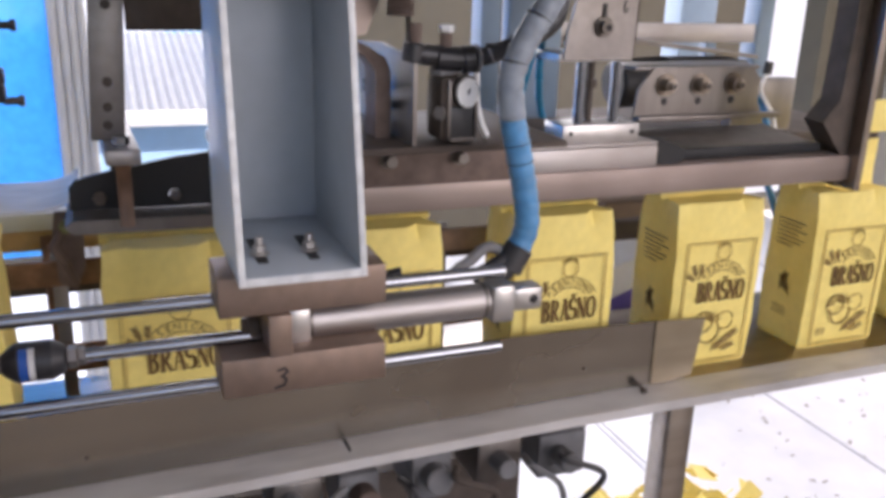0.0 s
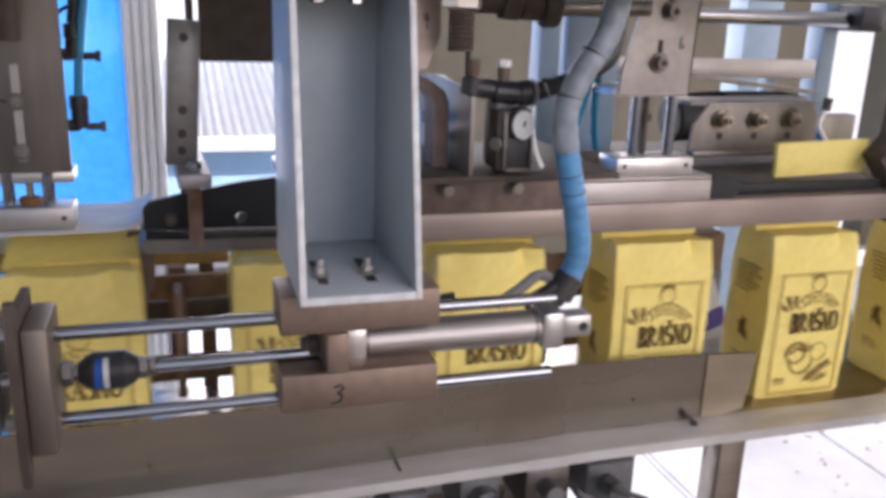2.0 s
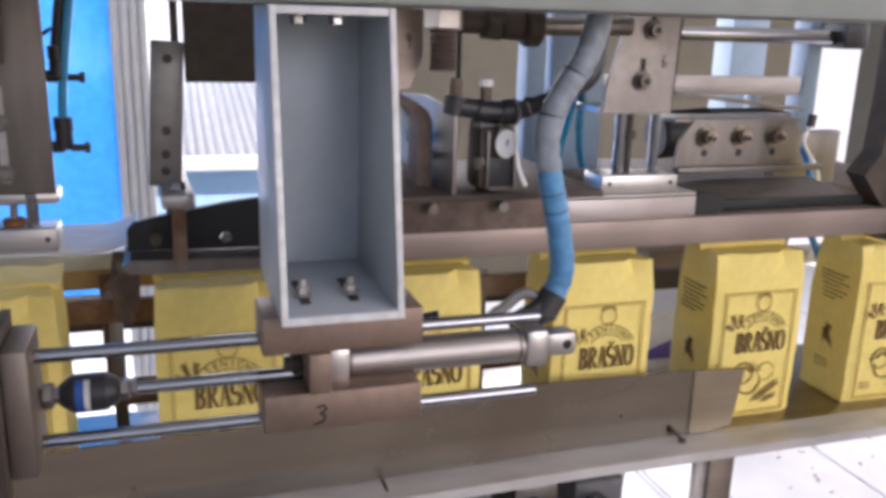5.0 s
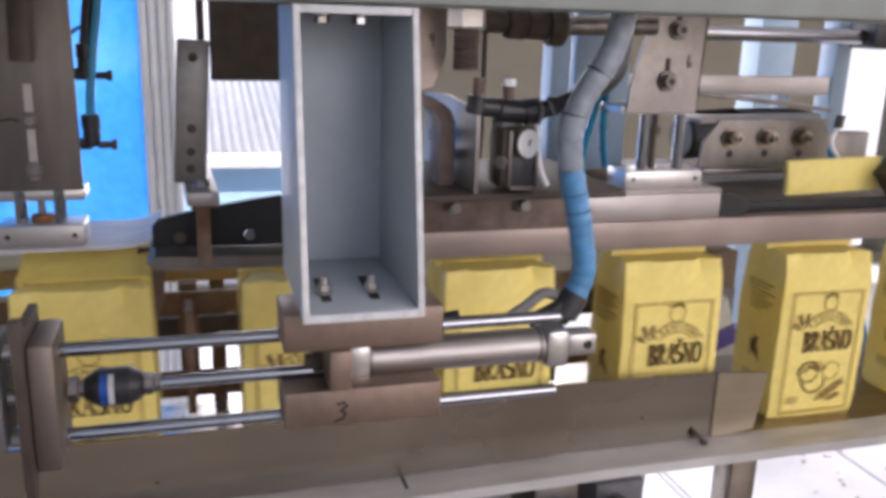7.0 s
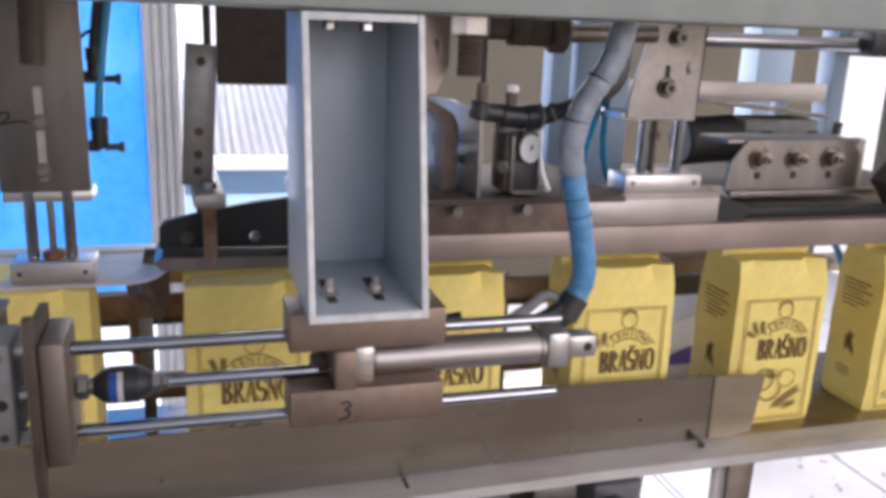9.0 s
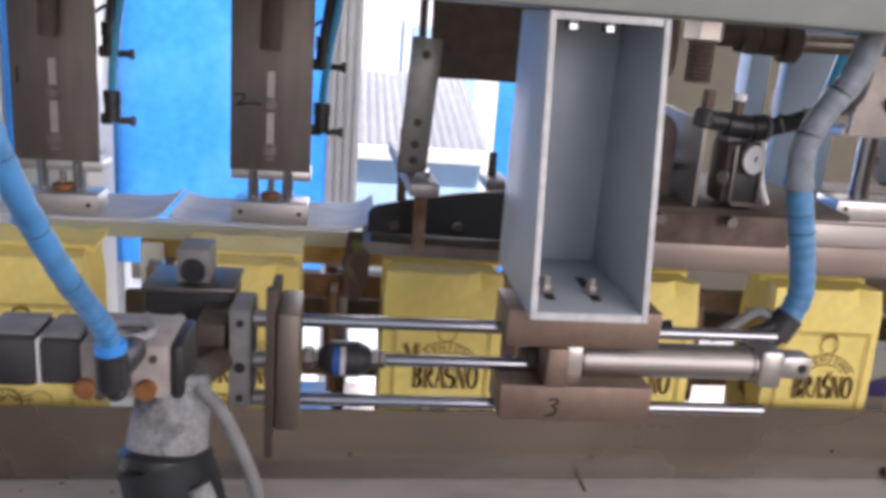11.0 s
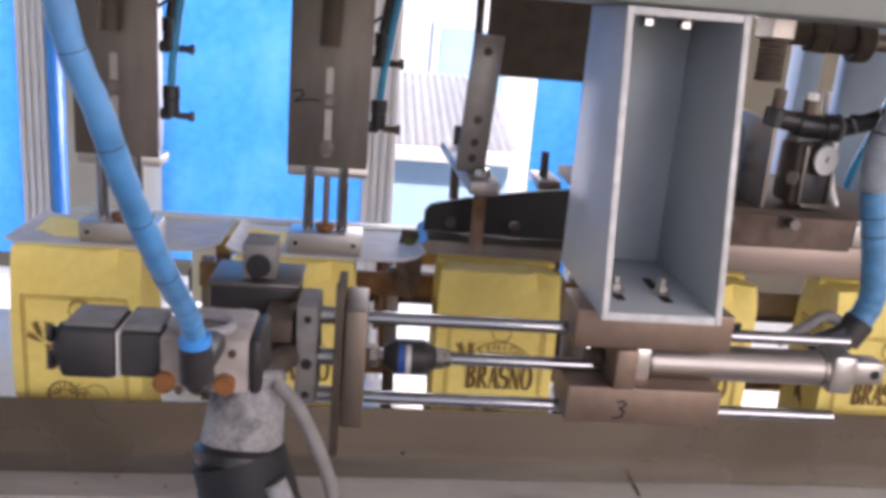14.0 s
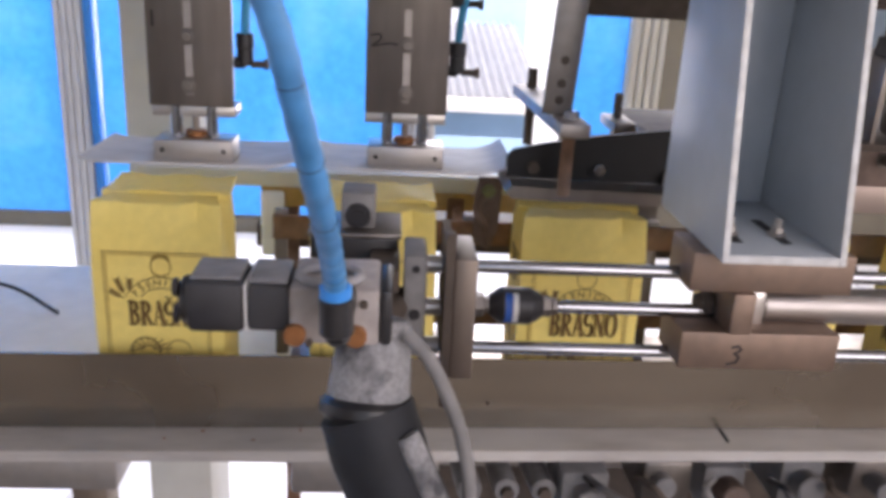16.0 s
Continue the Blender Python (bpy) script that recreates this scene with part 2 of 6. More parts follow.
def box(bm, x0, x1, y0, y1, z0, z1, r=0.0, seg=2, turn=None):
    """A block, its edges rounded by r; turn is a matrix about its middle."""
    t = bmesh.new()
    bmesh.ops.create_cube(t, size=1.0)
    bmesh.ops.scale(t, verts=t.verts, vec=(x1 - x0, y1 - y0, z1 - z0))
    if r:
        bmesh.ops.bevel(t, geom=t.edges[:], offset=r, segments=seg, profile=0.5, affect="EDGES")
    if turn is not None:
        bmesh.ops.transform(t, verts=t.verts, matrix=turn)
    bmesh.ops.translate(t, verts=t.verts, vec=((x0 + x1) / 2, (y0 + y1) / 2, (z0 + z1) / 2))
    me = bpy.data.meshes.new("t")
    t.to_mesh(me)
    t.free()
    bm.from_mesh(me)
    bpy.data.meshes.remove(me)
    return bm


def cyl(bm, a, b, r, seg=20, r2=None, chamfer=True):
    """A round bar from a to b with slightly chamfered ends (a hexagon with seg=6)."""
    a, b = Vector(a), Vector(b)
    d = b - a
    n = d.length
    q = d.to_track_quat("Z", "Y")
    r2 = r if r2 is None else r2
    c = min(r, r2) * 0.12 if chamfer else 0
    prof = [(r - c, 0), (r, c), (r2, n - c), (r2 - c, n)] if c else [(r, 0), (r2, n)]
    rings = []
    for rad, h in prof:
        rings.append([bm.verts.new(a + q @ Vector((rad * math.cos(2 * math.pi * i / seg), rad * math.sin(2 * math.pi * i / seg), h))) for i in range(seg)])
    for lo, hi in zip(rings, rings[1:]):
        for i in range(seg):
            bm.faces.new((lo[i], lo[(i + 1) % seg], hi[(i + 1) % seg], hi[i]))
    bm.faces.new(rings[0][::-1])
    bm.faces.new(rings[-1])
    return bm


def smooth_path(points, steps=8):
    """Points of a smooth curve through the given ones."""
    p = [Vector(v) for v in points]
    p = [p[0] * 2 - p[1]] + p + [p[-1] * 2 - p[-2]]
    out = []
    for i in range(1, len(p) - 2):
        for s in range(steps):
            u = s / steps
            a, b, c, d = p[i - 1:i + 3]
            out.append(0.5 * ((2 * b) + (c - a) * u + (2 * a - 5 * b + 4 * c - d) * u * u + (3 * b - a - 3 * c + d) * u ** 3))
    return out + [p[-2]]


def pipe(bm, points, r, seg=12, ripple=0.0, every=2, steps=8, taper=1.0):
    """A hose along a smooth curve; ripple gives it the rings of a wound wrap."""
    path = smooth_path(points, steps)
    rings, side = [], None
    for i, p in enumerate(path):
        d = (path[min(i + 1, len(path) - 1)] - path[max(i - 1, 0)]).normalized()
        if side is None:
            side = d.orthogonal().normalized()
        side = (side - d * side.dot(d)).normalized()
        up = d.cross(side)
        rad = r * (1 + (taper - 1) * i / len(path)) * (1 + (ripple if (i // every) % 2 else 0))
        rings.append([bm.verts.new(p + rad * (side * math.cos(2 * math.pi * k / seg) + up * math.sin(2 * math.pi * k / seg))) for k in range(seg)])
    for lo, hi in zip(rings, rings[1:]):
        for k in range(seg):
            bm.faces.new((lo[k], lo[(k + 1) % seg], hi[(k + 1) % seg], hi[k]))
    bm.faces.new(rings[0][::-1])
    bm.faces.new(rings[-1])
    return bm


def sheet(bm, outline, y0, y1):
    """A plate with the given (x, z) outline, between two depths."""
    front = [bm.verts.new((x, y0, z)) for x, z in outline]
    back = [bm.verts.new((x, y1, z)) for x, z in outline]
    bm.faces.new(front)
    bm.faces.new(back[::-1])
    for i in range(len(outline)):
        j = (i + 1) % len(outline)
        bm.faces.new((front[i], back[i], back[j], front[j]))
    return bm


def bolt(bm, x, y, z, r=0.004, head=0.004):
    """A socket-head screw with its washer, facing the front (-y)."""
    cyl(bm, (x, y, z), (x, y - 0.0012, z), r * 1.5, 16)
    cyl(bm, (x, y - 0.0012, z), (x, y - head, z), r, 16)
    return bm


def socket(bm, x, y, z, r=0.002):
    cyl(bm, (x, y, z), (x, y - 0.0006, z), r, 6, chamfer=False)
    return bm


def words(text, size, name="word", depth=0.0002):
    """A flat mesh of the words, upright in the x-z plane, centred, facing the front."""
    cu = bpy.data.curves.new(name, "FONT")
    cu.body, cu.size, cu.align_x, cu.align_y, cu.extrude = text, size, "CENTER", "CENTER", depth
    cu.resolution_u = 3
    ob = bpy.data.objects.new(name, cu)
    scene.collection.objects.link(ob)
    bpy.context.view_layer.update()
    me = bpy.data.meshes.new_from_object(ob.evaluated_get(bpy.context.evaluated_depsgraph_get()))
    bpy.data.objects.remove(ob)
    bpy.data.curves.remove(cu)
    me.transform(Matrix.Rotation(radians(90), 4, "X"))
    return me


def stroke(bm, pts, w, y, d=0.0006):
    """A hand-drawn line of width w through (x, z) points at depth y."""
    for (x0, z0), (x1, z1) in zip(pts, pts[1:]):
        n = math.hypot(x1 - x0, z1 - z0) / 2 + w / 3
        cx, cz = (x0 + x1) / 2, (z0 + z1) / 2
        box(bm, cx - n, cx + n, y - d / 2, y + d / 2, cz - w / 2, cz + w / 2, turn=Matrix.Rotation(-math.atan2(z1 - z0, x1 - x0), 4, "Y"))
    return bm


# ---- the room ----
def build_room():
    bm = bmesh.new()
    box(bm, -4.0, 4.0, 0.12, 3.3, -0.12, 0.0)
    structure("floor", bm, FLOOR_MAT, "white sheet-covered workshop floor", "floor")
    # Unseen dark front half, added to darken reflections and cut bounced light.
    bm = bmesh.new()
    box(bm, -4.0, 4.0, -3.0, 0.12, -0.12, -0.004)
    structure("floor_front", bm, DARK_FLOOR, "unseen dark concrete floor, added to darken reflections in the steel", "floor")
    bm = bmesh.new()
    for x in (-0.9, 0.55, 1.15, 1.17, 1.75, 2.6):
        box(bm, x, x + 0.006, 0.13, 3.2, 0.0005, 0.004)
    structure("trim_floor_seam", bm, SEAM, "thin grey seams between the floor sheets", "seam")
    bm = bmesh.new()
    box(bm, -4.0, 4.0, -3.0, 3.3, 3.0, 3.12)
    structure("ceiling", bm, WALL_MAT, "grey workshop ceiling", "ceiling")
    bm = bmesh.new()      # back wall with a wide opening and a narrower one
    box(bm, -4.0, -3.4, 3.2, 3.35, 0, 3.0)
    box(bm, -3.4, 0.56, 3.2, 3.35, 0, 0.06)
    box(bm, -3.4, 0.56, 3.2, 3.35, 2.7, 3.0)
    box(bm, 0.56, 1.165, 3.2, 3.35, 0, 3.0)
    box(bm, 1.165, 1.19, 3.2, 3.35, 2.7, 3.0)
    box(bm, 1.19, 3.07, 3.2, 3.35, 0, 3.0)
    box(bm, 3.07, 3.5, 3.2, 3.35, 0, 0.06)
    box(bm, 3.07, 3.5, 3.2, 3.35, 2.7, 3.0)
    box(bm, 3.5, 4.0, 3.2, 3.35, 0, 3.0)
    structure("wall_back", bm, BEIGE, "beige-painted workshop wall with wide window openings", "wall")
    bm = bmesh.new()
    box(bm, -4.0, -1.6, -3.15, -3.0, 0, 3.0)
    box(bm, -1.6, 3.4, -3.15, -3.0, 0, 0.9)
    box(bm, -1.6, 3.4, -3.15, -3.0, 2.9, 3.0)
    box(bm, 3.4, 4.0, -3.15, -3.0, 0, 3.0)
    structure("wall_front", bm, WALL_MAT, "grey plaster wall with a long window", "wall")
    bm = bmesh.new()
    box(bm, -4.15, -4.0, -3.15, 0.0, 0, 3.0)
    # Opening out of view, made for the left fill lamp.
    box(bm, -4.15, -4.0, 0.0, 2.4, 0, 0.7)
    box(bm, -4.15, -4.0, 0.0, 2.4, 2.7, 3.0)
    box(bm, -4.15, -4.0, 2.4, 3.35, 0, 3.0)
    structure("wall_left", bm, WALL_MAT, "grey plaster wall with an opening added for a fill lamp", "wall")
    bm = bmesh.new()
    box(bm, 4.0, 4.15, -3.15, -0.8, 0, 3.0)
    # Unseen opening, added to go with the right fill lamp.
    box(bm, 4.0, 4.15, -0.8, 2.0, 0, 0.7)
    box(bm, 4.0, 4.15, -0.8, 2.0, 2.7, 3.0)
    box(bm, 4.0, 4.15, 2.0, 3.35, 0, 3.0)
    structure("wall_right", bm, WALL_MAT, "grey plaster wall with an opening added for a fill lamp", "wall")


def build_yard():
    bm = bmesh.new()
    box(bm, -400, 400, 3.4, 800, -3.4, -3.2)
    structure("ground", bm, GROUND_MAT, "pale concrete yard outside the windows", "ground")
    house = thing("warehouse", (0.0, 8.0, -3.2), "low blue warehouse with pale corrugated roof and white fascia", "building")
    bm = bmesh.new()
    box(bm, -4.0, 1.25, 8.2, 12.0, -3.2, -0.24)
    part("wall", bm, FACADE_BLUE, house)
    bm = bmesh.new()
    box(bm, -4.1, 1.3, 8.0, 8.22, -0.26, -0.11, 0.01)
    part("fascia", bm, FACADE_WHITE, house, "white fascia board")
    bm = bmesh.new()
    rim = []
    n = 232               # one folded sheet whose waves run up the slope
    for y, z in ((8.0, -0.10), (10.6, 0.42)):
        rim.append([bm.verts.new((-4.1 + 5.4 * i / n, y, z + 0.03 * math.sin(i * math.pi / 2))) for i in range(n + 1)])
    for i in range(n):
        bm.faces.new((rim[0][i], rim[0][i + 1], rim[1][i + 1], rim[1][i]))
    bmesh.ops.solidify(bm, geom=bm.faces[:], thickness=0.01)
    part("roof", bm, ROOF_MAT, house, "pale corrugated sheet roof")
    tower = thing("office_building", (1.2, 11.5, -3.2), "white rendered building with a blue window", "building")
    bm = bmesh.new()
    box(bm, -5.0, 2.6, 12.2, 15.0, -3.2, 3.4)
    part("wall", bm, FACADE_WHITE, tower)
    for x in (-2.6, 0.6):
        bm = bmesh.new()
        box(bm, x, x + 1.2, 12.1, 12.25, -0.3, 1.1, 0.01)
        w = part("window", bm, FACADE_WHITE, tower, "white window frame")
        bm = bmesh.new()
        box(bm, x + 0.12, x + 1.08, 12.06, 12.1, -0.18, 0.98)
        part("pane", bm, FACADE_BLUE, w, "blue reflecting pane")


def build_partition():
    """Profiles with blue sheets that hang between the machine and the window wall."""
    def profile(x0, x1, z0, z1, y, name, mat=FRAME_ALU):
        bm = bmesh.new()
        box(bm, x0, x1, y, y + 0.05, z0, z1, 0.003)
        n = 4
        w = (x1 - x0) / n
        for i in range(n):
            box(bm, x0 + i * w + w * 0.2, x0 + (i + 1) * w - w * 0.12, y - 0.007, y, z0, z1, 0.002)
        structure(name, bm, mat, "white-grey ribbed aluminium profile post", "post")
    profile(-0.930, -0.866, 0.0, 2.9, 1.5, "trim_post_left")
    profile(-0.166, -0.092, 0.0, 2.9, 1.5, "trim_post_middle")
    profile(-0.665, -0.625, 0.0, 2.9, 1.53, "trim_post_inner")
    profile(0.338, 0.42, 0.0, 2.9, 1.5, "trim_post_right", CREAM)
    bm = bmesh.new()
    box(bm, -0.862, -0.846, 1.49, 1.53, 0.10, 2.9, 0.001)
    structure("trim_blue_edge", bm, EDGE_BLUE, "saturated blue edge strip beside the post", "trim")

    def blue(name, x0, x1, z0, z1):
        ob = thing(name, ((x0 + x1) / 2, 1.52, z0), "scuffed translucent blue plastic sheet in the window partition", "sheet", "blue sheets")
        bm = bmesh.new()
        box(bm, x0, x1, 1.515, 1.521, z0, z1, 0.001)
        part("pane", bm, BLUE_SHEET, ob)
    blue("blue_sheet", -3.0, -0.930, 0.595, 2.9)
    blue("blue_sheet", -0.84, -0.166, 0.60, 2.9)
    blue("blue_sheet", 0.225, 0.338, 0.60, 2.9)
    bm = bmesh.new()
    box(bm, -0.092, 0.225, 1.52, 1.54, 0.60, 0.625, 0.003)
    structure("trim_sill", bm, FRAME_ALU, "white sill rail of the clear window", "sill")


build_room()
build_yard()
build_partition()


# ---- the deck and its guide ----
def build_deck():
    d = thing("packing_deck", (0.2, 0.28, 0.0), "brushed stainless steel packing table with flour dust", "table")
    bm = bmesh.new()
    box(bm, -0.95, 1.5, 0.2125, 0.40, DECK - 0.004, DECK, 0.001)
    part("tabletop", bm, STEEL, d)
    bm = bmesh.new()
    fall = 0.0235           # the strip is bent down towards the takeaway end
    sheet(bm, [(-0.95, DECK - fall), (0.30, DECK), (1.5, DECK), (1.5, DECK - 0.004), (0.30, DECK - 0.004), (-0.95, DECK - fall - 0.004)], 0.173, 0.2122)
    sheet(bm, [(-0.95, DECK - fall - 0.0041), (0.30, DECK - 0.0041), (1.5, DECK - 0.0041), (1.5, DECK - 0.010), (0.30, DECK - 0.010), (-0.95, DECK - fall - 0.010)], 0.173, 0.176)
    part("front_strip", bm, DUSTY_ALU, d, "flour-dusted folded front strip")
    bm = bmesh.new()
    box(bm, 0.1100, 0.1123, 0.1880, 0.208, DECK - 0.0042, DECK - 0.0028)
    part("pen_mark", bm, MARKER, d, "black pen stroke")
    bm = bmesh.new()
    box(bm, 0.38, 0.78, 0.401, 0.70, 0.69, 0.70, 0.001)
    box(bm, 0.38, 0.78, 0.397, 0.40, 0.69, DECK - 0.005, 0.001)
    part("rear_shelf", bm, STEEL_DULL, d)
    for x in (0.474, -0.47, 1.3):
        bm = bmesh.new()
        box(bm, x, x + 0.032, 0.225, 0.257, 0.0, DECK - 0.006, 0.003)
        part("leg", bm, STEEL, d)
    for x, y, w in ((-0.232, 0.199, 0.004), (-0.30, 0.190, 0.0015), (-0.345, 0.204, 0.0018), (-0.262, 0.206, 0.0012), (-0.375, 0.193, 0.0012)):
        bm = bmesh.new()
        z = DECK - 0.0188 * (0.30 - x)
        box(bm, x - w, x + w, y - w * 0.6, y + w * 0.6, z - 0.0002, z + 0.0008, 0.0002)
        part("rust_chip", bm, BRONZE, d, "fallen rust-brown chip")
    g = thing("guide_rail", (0.0, 0.21, DECK), "long upright stainless guide sheet with faint stains", "rail")
    bm = bmesh.new()
    out = [(-0.95, DECK - 0.0225), (0.30, DECK + 0.001), (0.448, DECK + 0.001), (0.480, DECK + 0.006), (0.4895, DECK + 0.067), (0.427, DECK + 0.0710), (0.267, DECK + 0.0735), (0.09, DECK + 0.063), (-0.95, DECK + 0.050)]
    sheet(bm, out, 0.2095, 0.2112)
    part("plate", bm, GUIDE, g)
    bm = bmesh.new()
    sheet(bm, [(0.431, DECK + 0.002), (0.448, DECK + 0.001), (0.480, DECK + 0.006), (0.4895, DECK + 0.067), (0.431, DECK + 0.0708)], 0.2078, 0.2093)
    part("end_plate", bm, GUIDE_END, g, "paler overlapping end piece")
    for x, z in ((0.352, DECK + 0.030), (-0.10, DECK + 0.018)):
        bm = bmesh.new()
        socket(bm, x, 0.2095, z, 0.0022)
        part("hole", bm, STEEL_DARK, g)
    for x, z in ((0.417, DECK),):
        bm = bmesh.new()
        cyl(bm, (x, 0.198, z), (x, 0.198, z + 0.004), 0.004, 6)
        cyl(bm, (x, 0.198, z + 0.003), (x - 0.008, 0.2085, z + 0.012), 0.0018, 8)
        part("bolt", bm, STEEL_DARK, g)


build_deck()


def build_belt():
    b = thing("takeaway_belt", (-1.5, 0.36, 0.0), "white takeaway conveyor belt at deck height", "conveyor")
    bm = bmesh.new()
    box(bm, -3.4, -0.285, 0.214, 0.56, DECK - 0.012, DECK + 0.0012, 0.001)
    part("belt", bm, BELT, b)
    bm = bmesh.new()
    box(bm, -3.4, -0.96, 0.22, 0.55, DECK - 0.09, DECK - 0.0125, 0.003)
    part("side_frame", bm, FRAME_ALU, b)
    for x in (-3.3, -2.2, -1.1):
        bm = bmesh.new()
        box(bm, x, x + 0.04, 0.36, 0.40, 0.0, DECK - 0.0905, 0.002)
        part("leg", bm, FRAME_ALU, b)
    c = thing("loose_cable", (-0.60, 0.44, DECK), "thin black cable lying over the belt", "cable")
    bm = bmesh.new()
    pipe(bm, [(-0.80, 0.42, DECK + 0.006), (-0.68, 0.43, DECK + 0.030), (-0.60, 0.43, DECK + 0.026), (-0.54, 0.41, DECK + 0.004)], 0.0022, 8)
    part("cable", bm, BLACK, c)


build_belt()


# ---- the paper bags ----
FLAP_Y = 0.004
OFF_X, OFF_Y, OFF_Z = 0.021, 0.275, 1.0570
BW, BD, BH = 0.109, 0.070, 0.180


def bag_body(seed):
    """A filled paper bag: soft block corners, creased sides, a shoulder that is drawn in towards the top."""
    rnd = random.Random(seed)
    off = Vector((rnd.uniform(0, 9), rnd.uniform(0, 9), rnd.uniform(0, 9)))
    bm = bmesh.new()
    nx, ny = 10, 6
    rim = [(i / nx, 0) for i in range(nx)] + [(1, j / ny) for j in range(ny)] + [(1 - i / nx, 1) for i in range(nx)] + [(0, 1 - j / ny) for j in range(ny)]
    levels = [0, 0.004, 0.012] + [0.012 + (BH - 0.030) * k / 12 for k in range(1, 13)] + [BH - 0.009, BH - 0.003, BH]
    rings = []
    for z in levels:
        u = z / BH
        w = BW / 2 * (1 - (0.035 if z == 0 else 0)) * (1 + 0.012 * math.sin(math.pi * u))
        d = BD / 2 * (1 - (0.05 if z == 0 else 0)) * (1 + 0.05 * math.sin(math.pi * min(1, u * 1.1)))
        top = max(0.0, (u - 0.84) / 0.16)
        d *= 1 - 0.16 * top ** 1.5
        w *= 1 - 0.015 * top
        ring = []
        for a, b in rim:
            x, y = (2 * a - 1), (2 * b - 1)
            px, py = x * w, y * d
            if abs(x) > 0.97 and abs(y) > 0.97:       # softened upright corner
                px, py = px * 0.972, py * 0.955
            if abs(x) > 0.99:                          # gusset crease at the sides
                px *= 1 - 0.05 * (1 - abs(y)) * (0.3 + u) - 0.10 * top * (1 - abs(y))
            if y < -0.99 and u > 0.80:                 # folded triangle at the front shoulder
                k = max(0.0, 1 - abs(x - 0.62) / 0.22) * (u - 0.80) / 0.2
                py += 0.011 * k
                k2 = max(0.0, 1 - abs(x + 0.66) / 0.2) * (u - 0.80) / 0.2
                py += 0.008 * k2
            n = noise.noise_vector((Vector((px, py, z)) + off) * 42) * 0.0012 + noise.noise_vector((Vector((px, py, z * 0.4)) + off) * 22) * 0.0014 * u + noise.noise_vector((Vector((px, py, z)) - off) * 110) * 0.0004
            if z == 0:
                n.z = 0
            ring.append(bm.verts.new((px + n.x, py + n.y, max(0, z + n.z * 0.5))))
        rings.append(ring)
    n = len(rim)
    for lo, hi in zip(rings, rings[1:]):
        for i in range(n):
            bm.faces.new((lo[i], lo[(i + 1) % n], hi[(i + 1) % n], hi[i]))
    bm.faces.new(rings[0][::-1])
    bm.faces.new(rings[-1])
    return bm


def front_y(u=0.5):
    return -BD / 2 * (1 + 0.05 * math.sin(math.pi * min(1, u * 1.1))) - 0.0016


def add_words(bm, me, m):
    me.transform(m)
    bm.from_mesh(me)
    bpy.data.meshes.remove(me)


def arch(bm, cx, cz, r, a0, a1, w, y, n=14):
    pts = [(cx + r * math.cos(radians(a0 + (a1 - a0) * i / n)), cz + r * math.sin(radians(a0 + (a1 - a0) * i / n))) for i in range(n + 1)]
    stroke(bm, pts, w, y)


def ear(bm, x, z, ang, n, size, y):
    """An ear of wheat: a stalk with pairs of pointed grains."""
    a = radians(ang)
    dx, dz = math.cos(a), math.sin(a)
    stroke(bm, [(x - dx * size * 0.5, z - dz * size * 0.5), (x + dx * size * n * 0.5, z + dz * size * n * 0.5)], 0.0006, y)
    for i in range(n):
        for s in (-1, 1):
            b = a + s * 0.55
            cx, cz = x + dx * size * 0.5 * i, z + dz * size * 0.5 * i
            ex, ez = math.cos(b), math.sin(b)
            q = [bm.verts.new((cx + ex * size * u - ez * size * v, y - 0.0002, cz + ez * size * u + ex * size * v)) for u, v in ((0, 0), (0.5, -0.15), (1.1, 0), (0.5, 0.15))]
            bm.faces.new(q)


